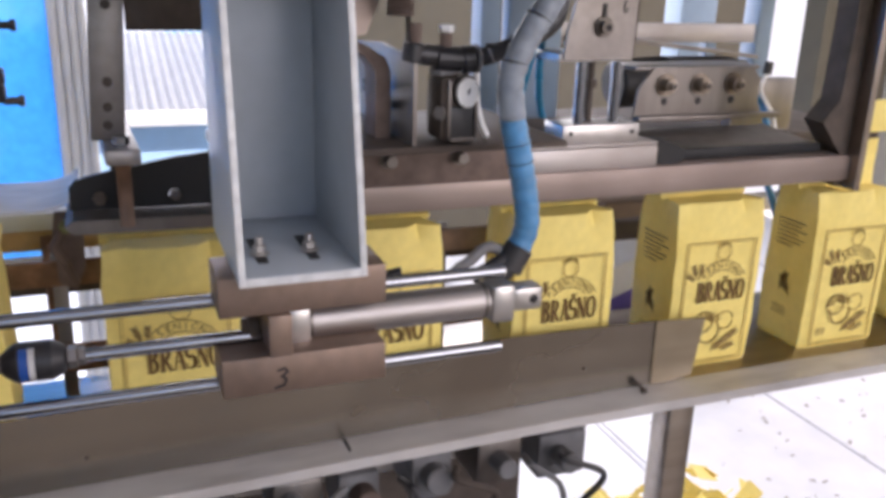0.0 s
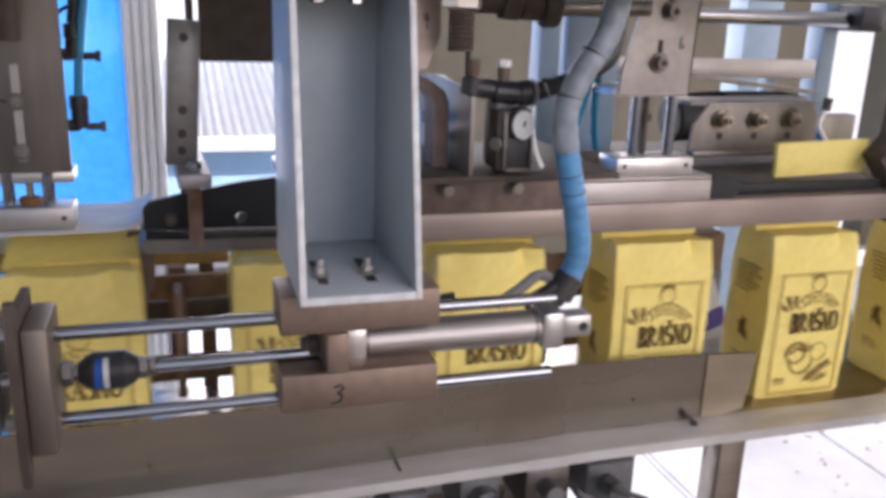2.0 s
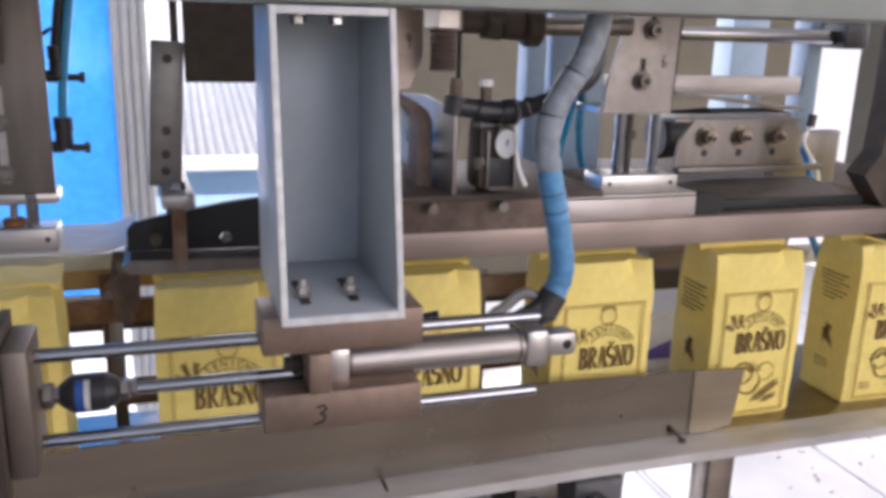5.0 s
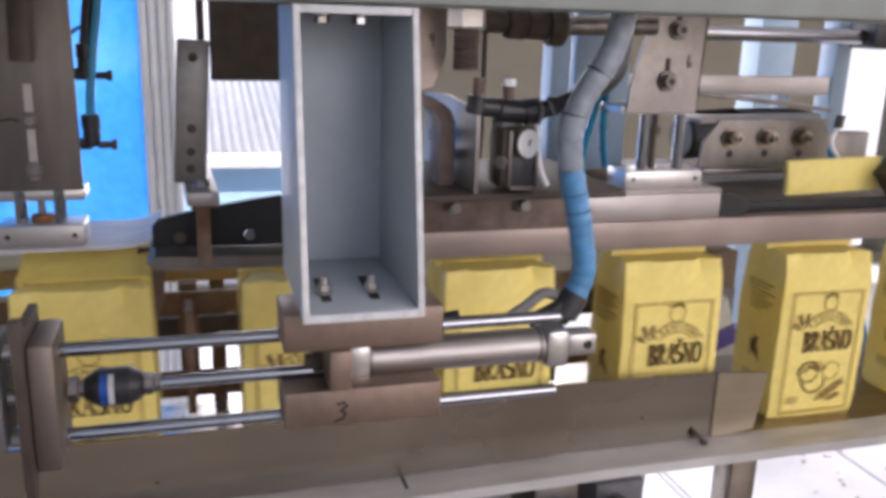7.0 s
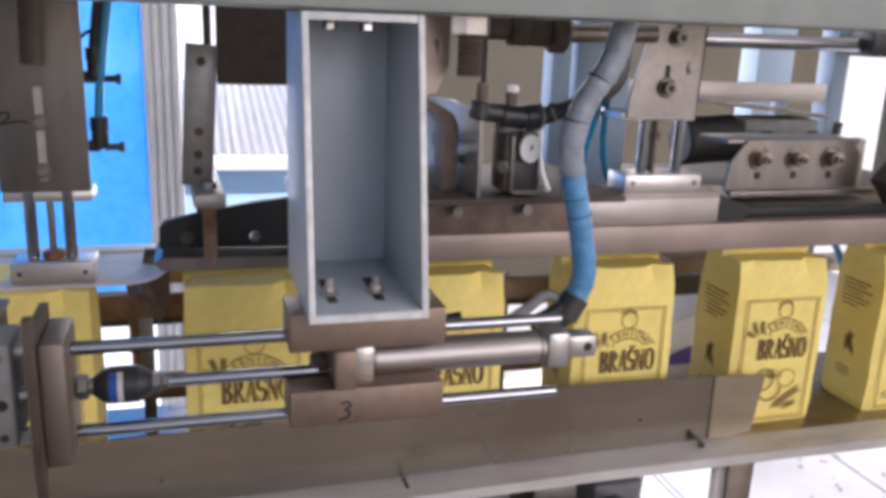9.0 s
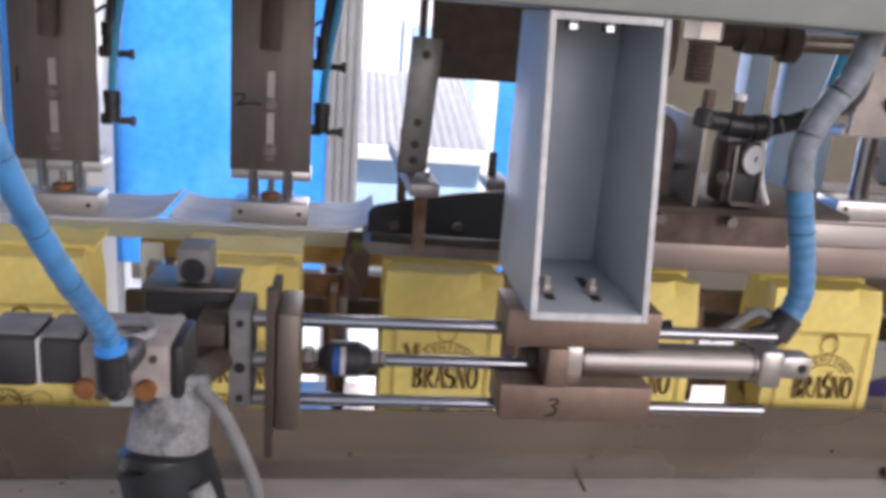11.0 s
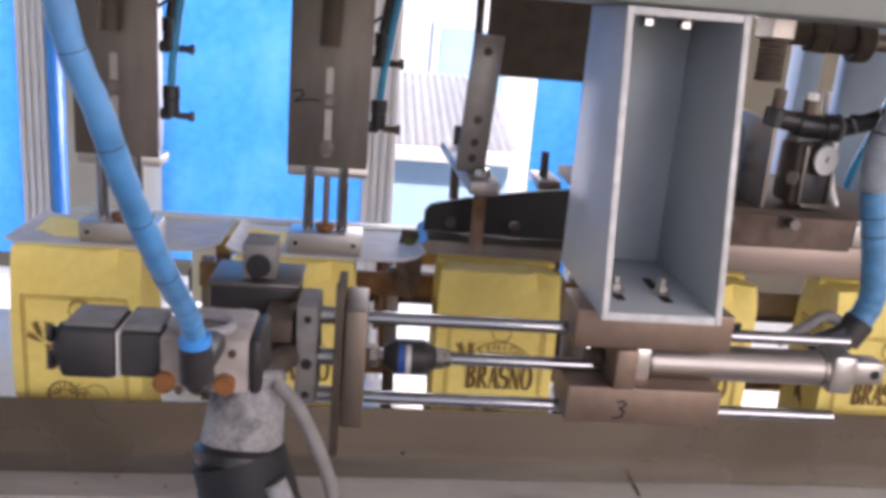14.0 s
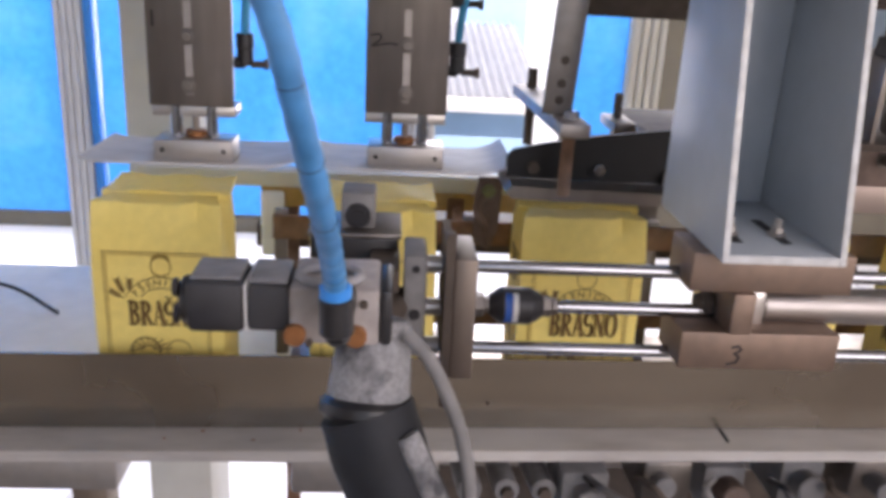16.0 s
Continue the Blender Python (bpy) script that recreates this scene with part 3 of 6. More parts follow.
def serif_word(bm, cx, z0, h, y):
    """The word on the bags in tall narrow serif capitals: thick stems, thin hairlines, flat feet."""
    fat, thin = 0.0031, 0.0011
    u = 0.0097                      # advance of one letter
    x0 = cx - 3.05 * u

    def stem(x, a=0.0, b=1.0, w=fat):
        stroke(bm, [(x, z0 + h * a + 0.0004), (x, z0 + h * b - 0.0004)], w, y)

    def foot(x, v, w=0.0050):
        stroke(bm, [(x - w / 2, z0 + h * v), (x + w / 2, z0 + h * v)], 0.0009, y)

    def bow(x, a, b, w, side=1):
        n = 9
        pts = []
        for i in range(n + 1):
            q = math.pi * (i / n - 0.5)
            pts.append((x + side * w * math.cos(q), z0 + h * ((a + b) / 2 + (b - a) / 2 * math.sin(q))))
        for i in range(n):
            k = math.sin(math.pi * (i + 0.5) / n)
            stroke(bm, pts[i:i + 2], thin + (fat - thin) * k, y)
    x = x0                          # B
    stem(x + 0.0016)
    bow(x + 0.0022, 0.53, 1.0, 0.0042)
    bow(x + 0.0022, 0.0, 0.53, 0.0050)
    foot(x + 0.0012, 0.02, 0.0040)
    foot(x + 0.0012, 0.98, 0.0040)
    x = x0 + u * 1.02               # R
    stem(x + 0.0016)
    bow(x + 0.0022, 0.48, 1.0, 0.0044)
    stroke(bm, [(x + 0.0036, z0 + h * 0.48), (x + 0.0078, z0 + h * 0.03)], fat * 0.9, y)
    foot(x + 0.0014, 0.02)
    foot(x + 0.0012, 0.98, 0.0040)
    foot(x + 0.0084, 0.02, 0.0026)
    x = x0 + u * 2.08               # A
    stroke(bm, [(x + 0.0008, z0 + 0.0004), (x + 0.0044, z0 + h)], thin, y)
    stroke(bm, [(x + 0.0044, z0 + h * 0.98), (x + 0.0080, z0 + 0.0004)], fat, y)
    stroke(bm, [(x + 0.0020, z0 + h * 0.34), (x + 0.0064, z0 + h * 0.34)], thin, y)
    foot(x + 0.0008, 0.02, 0.0034)
    foot(x + 0.0082, 0.02, 0.0044)
    x = x0 + u * 3.10               # S with caron
    bow(x + 0.0036, 0.46, 1.0, 0.0034, -1)
    bow(x + 0.0036, 0.0, 0.54, 0.0036, 1)
    stroke(bm, [(x + 0.0036, z0 + h * 0.99), (x + 0.0066, z0 + h * 0.93), (x + 0.0068, z0 + h * 0.78)], thin, y)
    stroke(bm, [(x + 0.0036, z0 + h * 0.01), (x + 0.0006, z0 + h * 0.07), (x + 0.0004, z0 + h * 0.22)], thin, y)
    stroke(bm, [(x + 0.0012, z0 + h * 1.22), (x + 0.0036, z0 + h * 1.07), (x + 0.0060, z0 + h * 1.22)], 0.0014, y)
    x = x0 + u * 3.98               # N
    stem(x + 0.0014, w=thin)
    stem(x + 0.0080, w=thin)
    stroke(bm, [(x + 0.0012, z0 + h * 0.98), (x + 0.0080, z0 + h * 0.03)], fat, y)
    foot(x + 0.0014, 0.02, 0.0036)
    foot(x + 0.0008, 0.98, 0.0034)
    foot(x + 0.0082, 0.98, 0.0036)
    x = x0 + u * 5.08               # O
    bow(x + 0.0046, 0.0, 1.0, 0.0042, -1)
    bow(x + 0.0046, 0.0, 1.0, 0.0042, 1)


def print_front(bm_dark, bm_light):
    y = front_y(0.45)
    l, r, lo, hi = -0.043, 0.043, 0.006, 0.141
    for bmx, d, w in ((bm_light, 0.0, 0.0007), (bm_light, 0.0022, 0.0005)):
        stroke(bmx, [(l + d, lo + d), (r - d, lo + d), (r - d, hi - d), (l + d, hi - d), (l + d, lo + d)], w, y)
    serif_word(bm_dark, 0.0055, 0.0755, 0.0215, y)
    arch(bm_dark, 0.004, 0.086, 0.0335, 28, 152, 0.0007, y)
    arch(bm_dark, 0.004, 0.086, 0.0235, 42, 138, 0.0007, y)
    for i, ch in enumerate("PŠENIČNO"):
        a = radians(140 - i * 100 / 7)
        add_words(bm_dark, words(ch, 0.0085), Matrix.Translation((0.004 + 0.0283 * math.cos(a), y, 0.086 + 0.0283 * math.sin(a))) @ Matrix.Rotation(-(a - math.pi / 2), 4, "Y"))
    arch(bm_light, 0.004, 0.1285, 0.0085, 0, 360, 0.0009, y)
    arch(bm_light, 0.004, 0.1315, 0.0075, 20, 160, 0.0016, y)
    for ex, ez, a, n in ((-0.030, 0.101, 148, 4), (-0.028, 0.105, 112, 5), (-0.023, 0.107, 84, 4)):
        ear(bm_dark, ex, ez, a, n, 0.0050, y)
    ear(bm_dark, 0.004, 0.020, 33, 9, 0.0075, y)
    ear(bm_dark, 0.016, 0.018, 22, 5, 0.0060, y)
    # sheaf and loaf emblem under the words
    for k in range(9):
        a = radians(20 + k * 19)
        stroke(bm_dark, [(-0.010 + 0.005 * math.cos(a), 0.052 + 0.004 * math.sin(a)), (-0.008 + 0.019 * math.cos(a), 0.049 + 0.015 * math.sin(a))], 0.0010, y)
    arch(bm_dark, -0.012, 0.052, 0.012, 0, 360, 0.0013, y)
    arch(bm_dark, -0.004, 0.042, 0.014, 170, 370, 0.0016, y)
    arch(bm_light, 0.016, 0.052, 0.010, 10, 350, 0.0010, y)
    for i in range(3):
        stroke(bm_dark, [(-0.036, 0.024 - i * 0.003), (-0.022, 0.024 - i * 0.003)], 0.0008, y)


def print_side(pieces):
    """Small unreadable lines and an ear on the side, drawn on the front plane and turned round."""
    lines, emblem, foot = bmesh.new(), bmesh.new(), bmesh.new()
    y = 0.0
    for i, w in enumerate((0.040, 0.034, 0.043, 0.030, 0.041, 0.036, 0.024)):
        stroke(lines, [(-0.022, 0.142 - i * 0.0048), (-0.022 + w, 0.142 - i * 0.0048)], 0.0013, y)
    ear(emblem, -0.006, 0.062, 70, 5, 0.008, y)
    ear(emblem, 0.006, 0.060, 125, 5, 0.008, y)
    for i in range(3):
        stroke(foot, [(-0.014, 0.040 - i * 0.004), (0.006, 0.040 - i * 0.004)], 0.0011, y)
    for t in (lines, emblem, foot):
        bmesh.ops.transform(t, verts=t.verts, matrix=Matrix.Translation((-BW / 2 + 0.0005, 0, 0)) @ Matrix.Rotation(radians(-90), 4, "Z"))
        pieces.append(mesh_of("print", t, INK, False))


def build_bags():
    dark, light, side = bmesh.new(), bmesh.new(), []
    print_front(dark, light)
    print_side(side)
    m_dark, m_light = mesh_of("print", dark, INK, False), mesh_of("print", light, INK_LIGHT, False)
    fl = bmesh.new()
    n = 12
    rows_ = []
    for j, z in enumerate((0.0, 0.013, 0.026, 0.039, 0.0510)):
        for s in (-1, 1):
            rows_.append([fl.verts.new(((-1 + 2 * i / n) * (BW / 2 - 0.001 - 0.002 * j / 4), s * (0.0026 - 0.0003 * j) + 0.0012 * math.sin(i * 1.1 + j * 0.9), z + 0.0007 * math.sin(i * 1.7) * (j > 0))) for i in range(n + 1)])
    for j in range(4):
        for s in (0, 1):
            lo, hi = rows_[2 * j + s], rows_[2 * j + 2 + s]
            for i in range(n):
                fl.faces.new((lo[i], lo[i + 1], hi[i + 1], hi[i]))
        for i in (0, n):
            fl.faces.new((rows_[2 * j][i], rows_[2 * j + 1][i], rows_[2 * j + 3][i], rows_[2 * j + 2][i]))
    for a in (0, 8):
        for i in range(n):
            fl.faces.new((rows_[a][i], rows_[a][i + 1], rows_[a + 1][i + 1], rows_[a + 1][i]))
    m_flap = mesh_of("top_flap", fl, PAPER)
    bags = []
    for k in range(-2, 8):
        ob = thing("flour_bag", (X0 + SHIFT * k, BAG_Y, DECK), "filled yellow paper flour bag with brown print standing on the deck", "bag", "flour bags")
        body = new("body", mesh_of("body", bag_body(k), PAPER))
        body.parent = ob
        for nm, me, lab in (("front_print", m_dark, "brown lettering and wheat emblem"), ("frame_print", m_light, "ochre frame line"), ("side_lines", side[0], "small brown lines of print"), ("side_emblem", side[1], "brown wheat ears"), ("side_foot", side[2], "short brown lines of print")):
            p = tagged(new(nm, me), lab, kind="stuff" if nm == "side_lines" else "")
            p.parent = body
        flap = new("top_flap", m_flap)
        flap.parent = ob
        flap.location = (0, FLAP_Y, BH - 0.001)
        bags.append((k, ob, flap))
    offs = []
    for i in range(3):
        ob = thing("paper_offcut", (X0 + SHIFT * (4 + i) + OFF_X, OFF_Y, OFF_Z), "strip of yellow paper cut from a bag top", "offcut", "bag offcuts")
        bm = bmesh.new()
        box(bm, -0.057, 0.057, -0.003, 0.003, 0.0, 0.036, 0.0012)
        for v in bm.verts:
            v.co.y += 0.0016 * math.sin(v.co.x * 70) * (v.co.z / 0.036)
        bmesh.ops.translate(bm, verts=bm.verts, vec=ob.location)
        part("strip", bm, PAPER, ob)
        offs.append(ob)
    return bags, offs


BAGS, OFFCUTS = build_bags()


# ---- the top beam and the hanging channel bracket ----
def build_bracket():
    bm = bmesh.new()
    box(bm, -1.6, 1.6, 0.026, 0.15, 1.2300, 1.33, 0.004)
    tagged(new("top_beam", mesh_of("top_beam", bm, BEAM_PAINT)), "grey-green painted steel machine beam", "beam")
    b = thing("channel_bracket", (0.035, 0.06, 1.05), "pale blue-grey welded steel channel bracket with an open front", "bracket")
    D = 0.120
    lean = 0.032          # the open front is cut back towards the top
    for x in (-0.0005, 0.0688):
        bm = bmesh.new()
        sheet(bm, [(0.0, 1.049), (D, 1.049), (D, 1.2285), (lean, 1.2285)], x, x + 0.0035)
        bmesh.ops.transform(bm, verts=bm.verts, matrix=Matrix(((0, 1, 0, 0), (1, 0, 0, 0), (0, 0, 1, 0), (0, 0, 0, 1))))
        bmesh.ops.bevel(bm, geom=bm.edges[:], offset=0.0006, segments=2, profile=0.5, affect="EDGES")
        part("side_plate", bm, BOX_PAINT, b)
    for nm, a in (("bottom_plate", (0.003, 0.0688, 0.0005, D, 1.0495, 1.054)), ("top_plate", (0.003, 0.0688, lean + 0.0005, D, 1.2243, 1.2282)), ("back_plate", (0.003, 0.0688, D - 0.004, D - 0.0005, 1.054, 1.2243))):
        bm = bmesh.new()
        box(bm, *a, 0.0006)
        part(nm, bm, BOX_PAINT, b)
    tilt = Matrix.Rotation(-math.atan2(lean, 0.181), 4, "X")
    n = math.hypot(lean, 0.1795)
    for x0, x1 in ((-0.0007, 0.0032), (0.0686, 0.0725)):
        bm = bmesh.new()
        box(bm, x0, x1, lean / 2 - 0.0009, lean / 2 + 0.0003, 1.1388 - n / 2, 1.1388 + n / 2, 0.0003, turn=tilt)
        part("front_edge", bm, RIM, b, "whitish worn front edge")
    for y, z0, z1 in ((-0.0004, 1.0488, 1.0535), (lean - 0.0004, 1.2240, 1.2286)):
        bm = bmesh.new()
        box(bm, 0.0032, 0.0686, y, y + 0.0009, z0, z1, 0.0003)
        part("front_edge", bm, RIM, b, "whitish worn front edge")
    for x, y in ((0.017, 0.045), (0.047, 0.045)):
        bm = bmesh.new()
        box(bm, x - 0.003, x + 0.003, y - 0.022, y + 0.026, 1.0541, 1.0546)
        part("slot", bm, MARKER, b, "dark oblong slot")
        bm = bmesh.new()
        cyl(bm, (x, y - 0.006, 1.0545), (x, y - 0.006, 1.0562), 0.0062, 16)
        cyl(bm, (x, y - 0.006, 1.0562), (x, y - 0.006, 1.0605), 0.0042, 6)
        cyl(bm, (x, y - 0.006, 1.0605), (x, y - 0.006, 1.0655), 0.0026, 12)
        part("bolt", bm, ALU, b)
    for x in (0.019, 0.042):
        bm = bmesh.new()
        cyl(bm, (x, 0.055, 1.2243), (x, 0.055, 1.2225), 0.006, 16)
        cyl(bm, (x, 0.055, 1.2225), (x, 0.055, 1.2180), 0.0045, 6)
        part("bolt", bm, CHROME, b)


def build_cylinder():
    c = thing("cylinder_mount", (0.035, 0.05, 0.975), "brownish aluminium bearing block marked with a handwritten 3", "mount")
    for nm, a in (("upper_bar", (-0.014, 0.086, 0.030, 0.072, 1.0265, 1.0513)), ("web", (0.0135, 0.0275, 0.027, 0.068, 1.0, 1.0265)), ("lower_bar", (-0.014, 0.086, 0.030, 0.072, 0.9755, 1.0))):
        bm = bmesh.new()
        box(bm, *a, 0.0012)
        part(nm, bm, BLOCK, c)
    bm = bmesh.new()
    stroke(bm, [(0.0185, 0.9905), (0.0225, 0.9915), (0.0245, 0.989), (0.0205, 0.9862), (0.0235, 0.9845), (0.0222, 0.9805), (0.0165, 0.979)], 0.0013, 0.0296)
    part("marking", bm, MARKER, c, "handwritten black number 3")
    p = thing("air_cylinder", (0.12, 0.05, 1.0), "round stainless pneumatic cylinder with aluminium end caps", "cylinder")
    Z, Y = 1.0115, 0.052
    bm = bmesh.new()
    cyl(bm, (0.046, Y, Z), (0.172, Y, Z), 0.0118, 28)
    part("barrel", bm, STEEL_BRIGHT, p)
    for x in (0.0475, 0.166):
        bm = bmesh.new()
        cyl(bm, (x, Y, Z), (x + 0.004, Y, Z), 0.0123, 28)
        part("crimp_ring", bm, STEEL_DULL, p)
    bm = bmesh.new()
    box(bm, 0.0325, 0.0490, Y - 0.0130, Y + 0.0130, Z - 0.0130, Z + 0.0130, 0.003)
    part("front_cap", bm, ALU, p)
    bm = bmesh.new()
    box(bm, 0.171, 0.188, Y - 0.0135, Y + 0.0135, Z - 0.0135, Z + 0.0135, 0.0035)
    box(bm, 0.188, 0.211, Y - 0.0085, Y + 0.0085, Z - 0.0085, Z + 0.0085, 0.003)
    part("rear_cap", bm, ALU, p)
    bm = bmesh.new()
    cyl(bm, (0.2035, Y - 0.0087, Z), (0.2035, Y - 0.0082, Z), 0.0035, 16)
    part("pin_hole", bm, MARKER, p, "dark clevis hole")
    bm = bmesh.new()
    cyl(bm, (0.0185, Y, Z), (0.012, Y, Z), 0.0078, 20)
    cyl(bm, (0.012, Y, Z), (0.008, Y, Z), 0.0058, 16)
    part("rod_seal", bm, STEEL_DARK, p)
    bm = bmesh.new()
    box(bm, 0.088, 0.104, 0.060, 0.075, 1.020, 1.034, 0.002)
    cyl(bm, (0.098, 0.064, 1.03), (0.114, 0.060, 1.034), 0.004, 12)
    part("sensor", bm, BLACK, p, "small black position sensor")
    bm = bmesh.new()
    pipe(bm, [(0.05, 0.075, 1.002), (0.09, 0.068, 0.9985), (0.13, 0.070, 1.001), (0.16, 0.075, 1.004)], 0.0016, 8)
    part("cable", bm, BLACK, p)


def build_slider():
    """Front plate with rods, coupling and the valve group, which shoots along the deck and returns."""
    s = thing("sliding_gripper", (-0.15, 0.05, 0.99), "sliding pneumatic gripper with valve block, chrome rods and blue hose", "gripper")
    Y, Z = 0.052, 1.0115
    for z in (1.0385, 0.984):
        bm = bmesh.new()
        cyl(bm, (-0.142, Y - 0.004, z), (0.176, Y - 0.004, z), 0.0042, 16)
        part("guide_rod", bm, CHROME, s)
    bm = bmesh.new()
    cyl(bm, (-0.095, Y, Z), (0.02, Y, Z), 0.0042, 16)
    part("piston_rod", bm, CHROME, s)
    bm = bmesh.new()
    for a, b, r0, r1 in ((-0.1300, -0.1250, 0.0062, 0.0100), (-0.1250, -0.1215, 0.0100, 0.0118), (-0.1215, -0.1040, 0.0118, 0.0118), (-0.1040, -0.0985, 0.0118, 0.0088), (-0.0985, -0.0965, 0.0088, 0.0072)):
        cyl(bm, (a, Y, Z), (b, Y, Z), r0, 28, r1, chamfer=False)
    j = part("joint", bm, BLACK, s, "black floating joint with a blue and white sticker")
    for a, b, r in ((-0.0965, -0.0905, 0.0068), (-0.0905, -0.0865, 0.0056), (-0.1395, -0.1330, 0.0078), (-0.1330, -0.1298, 0.0052)):
        bm = bmesh.new()
        cyl(bm, (a, Y, Z), (b, Y, Z), r, 6)
        part("nut", bm, STEEL_DULL, s)
    for x0, x1, m, lab in ((-0.1205, -0.1160, LABEL_BLUE, "blue sticker"), (-0.1158, -0.1125, WHITE, "white sticker")):
        bm = bmesh.new()
        ring = []
        for x in (x0, x1):
            ring.append([bm.verts.new((x, Y - 0.0120 * math.cos(radians(q)), Z + 0.0120 * math.sin(radians(q)))) for q in range(-40, 61, 10)])
        for q in range(10):
            bm.faces.new((ring[0][q], ring[1][q], ring[1][q + 1], ring[0][q + 1]))
        bmesh.ops.solidify(bm, geom=bm.faces[:], thickness=0.0002)
        part("sticker", bm, m, j, lab)
    bm = bmesh.new()
    box(bm, -0.155, -0.141, 0.022, 0.070, 0.974, 1.0515, 0.002)
    part("front_plate", bm, STEEL_PLATE, s)
    bm = bmesh.new()
    sheet(bm, [(0.018, 0.957), (0.024, 0.957), (0.034, 0.985), (0.074, 0.985), (0.074, 1.060), (0.030, 1.060), (0.022, 1.069), (0.014, 1.069), (0.014, 0.975)], -0.1605, -0.1555)
    bmesh.ops.transform(bm, verts=bm.verts, matrix=Matrix(((0, 1, 0, 0), (1, 0, 0, 0), (0, 0, 1, 0), (0, 0, 0, 1))))
    part("side_bracket", bm, STEEL_DARK, s)
    for z in (1.04, 1.012, 0.986):
        bm = bmesh.new()
        cyl(bm, (-0.1605, 0.045, z), (-0.172, 0.045, z), 0.0055, 16)
        part("spacer", bm, ALU, s)
    bm = bmesh.new()
    box(bm, -0.184, -0.1705, 0.028, 0.066, 0.9855, 1.0505, 0.002)
    fl = part("flange", bm, DUSTY_GREY, s, "flour-dusted flange block")
    for z, r in ((1.0425, 0.0024), (1.0135, 0.0036), (0.9930, 0.0024)):
        bm = bmesh.new()
        cyl(bm, (-0.1772, 0.0284, z), (-0.1772, 0.0272, z), r, 18)
        part("hole", bm, MARKER, fl)
    bm = bmesh.new()
    cyl(bm, (-0.184, 0.045, 1.015), (-0.205, 0.045, 1.015), 0.009, 20)
    part("shaft", bm, STEEL_DARK, s)
    VALVE = Matrix.Translation((-0.0193, -0.0807, 0.2132)) @ Matrix.Diagonal((0.828, 0.828, 0.828, 1))
    VALVE_TOP = Matrix.Translation((0.0130, 0, 0.0035)) @ VALVE
    HOSE_LINE = [(-0.2202, -0.0795, 1.0690), (-0.2205, -0.096, 1.087), (-0.2215, -0.130, 1.116), (-0.2255, -0.160, 1.152), (-0.2310, -0.175, 1.184), (-0.2385, -0.187, 1.220), (-0.2450, -0.191, 1.303), (-0.2460, -0.186, 1.410)]
    CLAMP = Matrix.Translation((-0.0206, -0.0816, 0.2077)) @ Matrix.Diagonal((0.83, 0.83, 0.83, 1))

    def fit(name, bm, mat, parent, place, label=""):
        bmesh.ops.transform(bm, verts=bm.verts, matrix=place)
        return part(name, bm, mat, parent, label)
    # valve group
    v = bmesh.new()
    box(v, -0.338, -0.306, 0.006, 0.048, 1.0015, 1.0315, 0.004)
    fit("solenoid", v, DUSTY_BLACK, s, VALVE_TOP, "flour-dusted black solenoid coil")
    v = bmesh.new()
    box(v, -0.3045, -0.281, 0.008, 0.046, 1.0025, 1.030, 0.003)
    fit("solenoid", v, DUSTY_BLACK, s, VALVE_TOP, "flour-dusted black solenoid coil")
    v = bmesh.new()
    cyl(v, (-0.344, 0.027, 1.014), (-0.337, 0.027, 1.014), 0.014, 12)
    fit("coil_cap", v, BLACK, s, VALVE_TOP)
    v = bmesh.new()
    box(v, -0.2805, -0.2305, 0.002, 0.056, 0.998, 1.032, 0.003)
    fit("valve_body", v, VALVE_CAST, s, VALVE_TOP, "dusty cast aluminium valve body with rusty plugs")
    v = bmesh.new()
    box(v, -0.2303, -0.223, 0.004, 0.052, 0.997, 1.031, 0.003)
    fit("end_cap", v, BLACK, s, VALVE_TOP)
    for x0, x1 in ((-0.336, -0.308), (-0.3035, -0.282)):
        v = bmesh.new()
        box(v, x0, x1, 0.012, 0.045, 1.0302 if x0 > -0.31 else 1.0317, 1.0335, 0.0008)
        fit("dust_cover", v, COIL_DUST, s, VALVE_TOP, "flour-dusted cover")
    v = bmesh.new()
    box(v, -0.3058, -0.3047, 0.0075, 0.0465, 1.0025, 1.0308, 0.0003)
    fit("gasket", v, WHITE, s, VALVE_TOP, "pale gasket between the coils")
    for z in (1.0085, 1.0245):
        v = bmesh.new()
        cyl(v, (-0.3440, 0.018, z), (-0.3465, 0.018, z), 0.0055, 10)
        fit("coil_screw", v, DUSTY_BLACK, s, VALVE_TOP)
    for x in (-0.2770, -0.2430):
        v = bmesh.new()
        cyl(v, (x, 0.003, 1.005), (x, -0.003, 1.005), 0.0062, 16)
        fit("plug", v, BRONZE, s, VALVE_TOP, "rusty brown plug")
    NEAR = Matrix.Translation((-0.0127, -0.0374, 0.1014)) @ Matrix.Diagonal((0.92, 0.92, 0.92, 1))
    v = bmesh.new()
    cyl(v, (-0.2195, -0.034, 1.050), (-0.2195, -0.077, 1.054), 0.0078, 20)
    cyl(v, (-0.2195, -0.078, 1.0455), (-0.2200, -0.079, 1.0640), 0.0082, 20, 0.0078)
    cyl(v, (-0.2190, -0.075, 1.0425), (-0.2195, -0.078, 1.0458), 0.0060, 20)
    fit("hose_elbow", v, BLACK, s, NEAR)
    v = bmesh.new()
    cyl(v, (-0.2200, -0.079, 1.0638), (-0.2202, -0.0795, 1.0700), 0.0074, 20)
    fit("collar", v, EDGE_BLUE, s, NEAR, "blue push-in collar")
    v = bmesh.new()
    ring = [(-0.2590 + 0.017 * math.cos(q * math.pi / 8), 0.016 + 0.013 * math.sin(q * math.pi / 8), 1.0350) for q in range(17)]
    pipe(v, ring, 0.0030, 10, steps=3)
    fit("lever_ring", v, COIL_DUST, s, VALVE_TOP, "pale dusty lever ring")
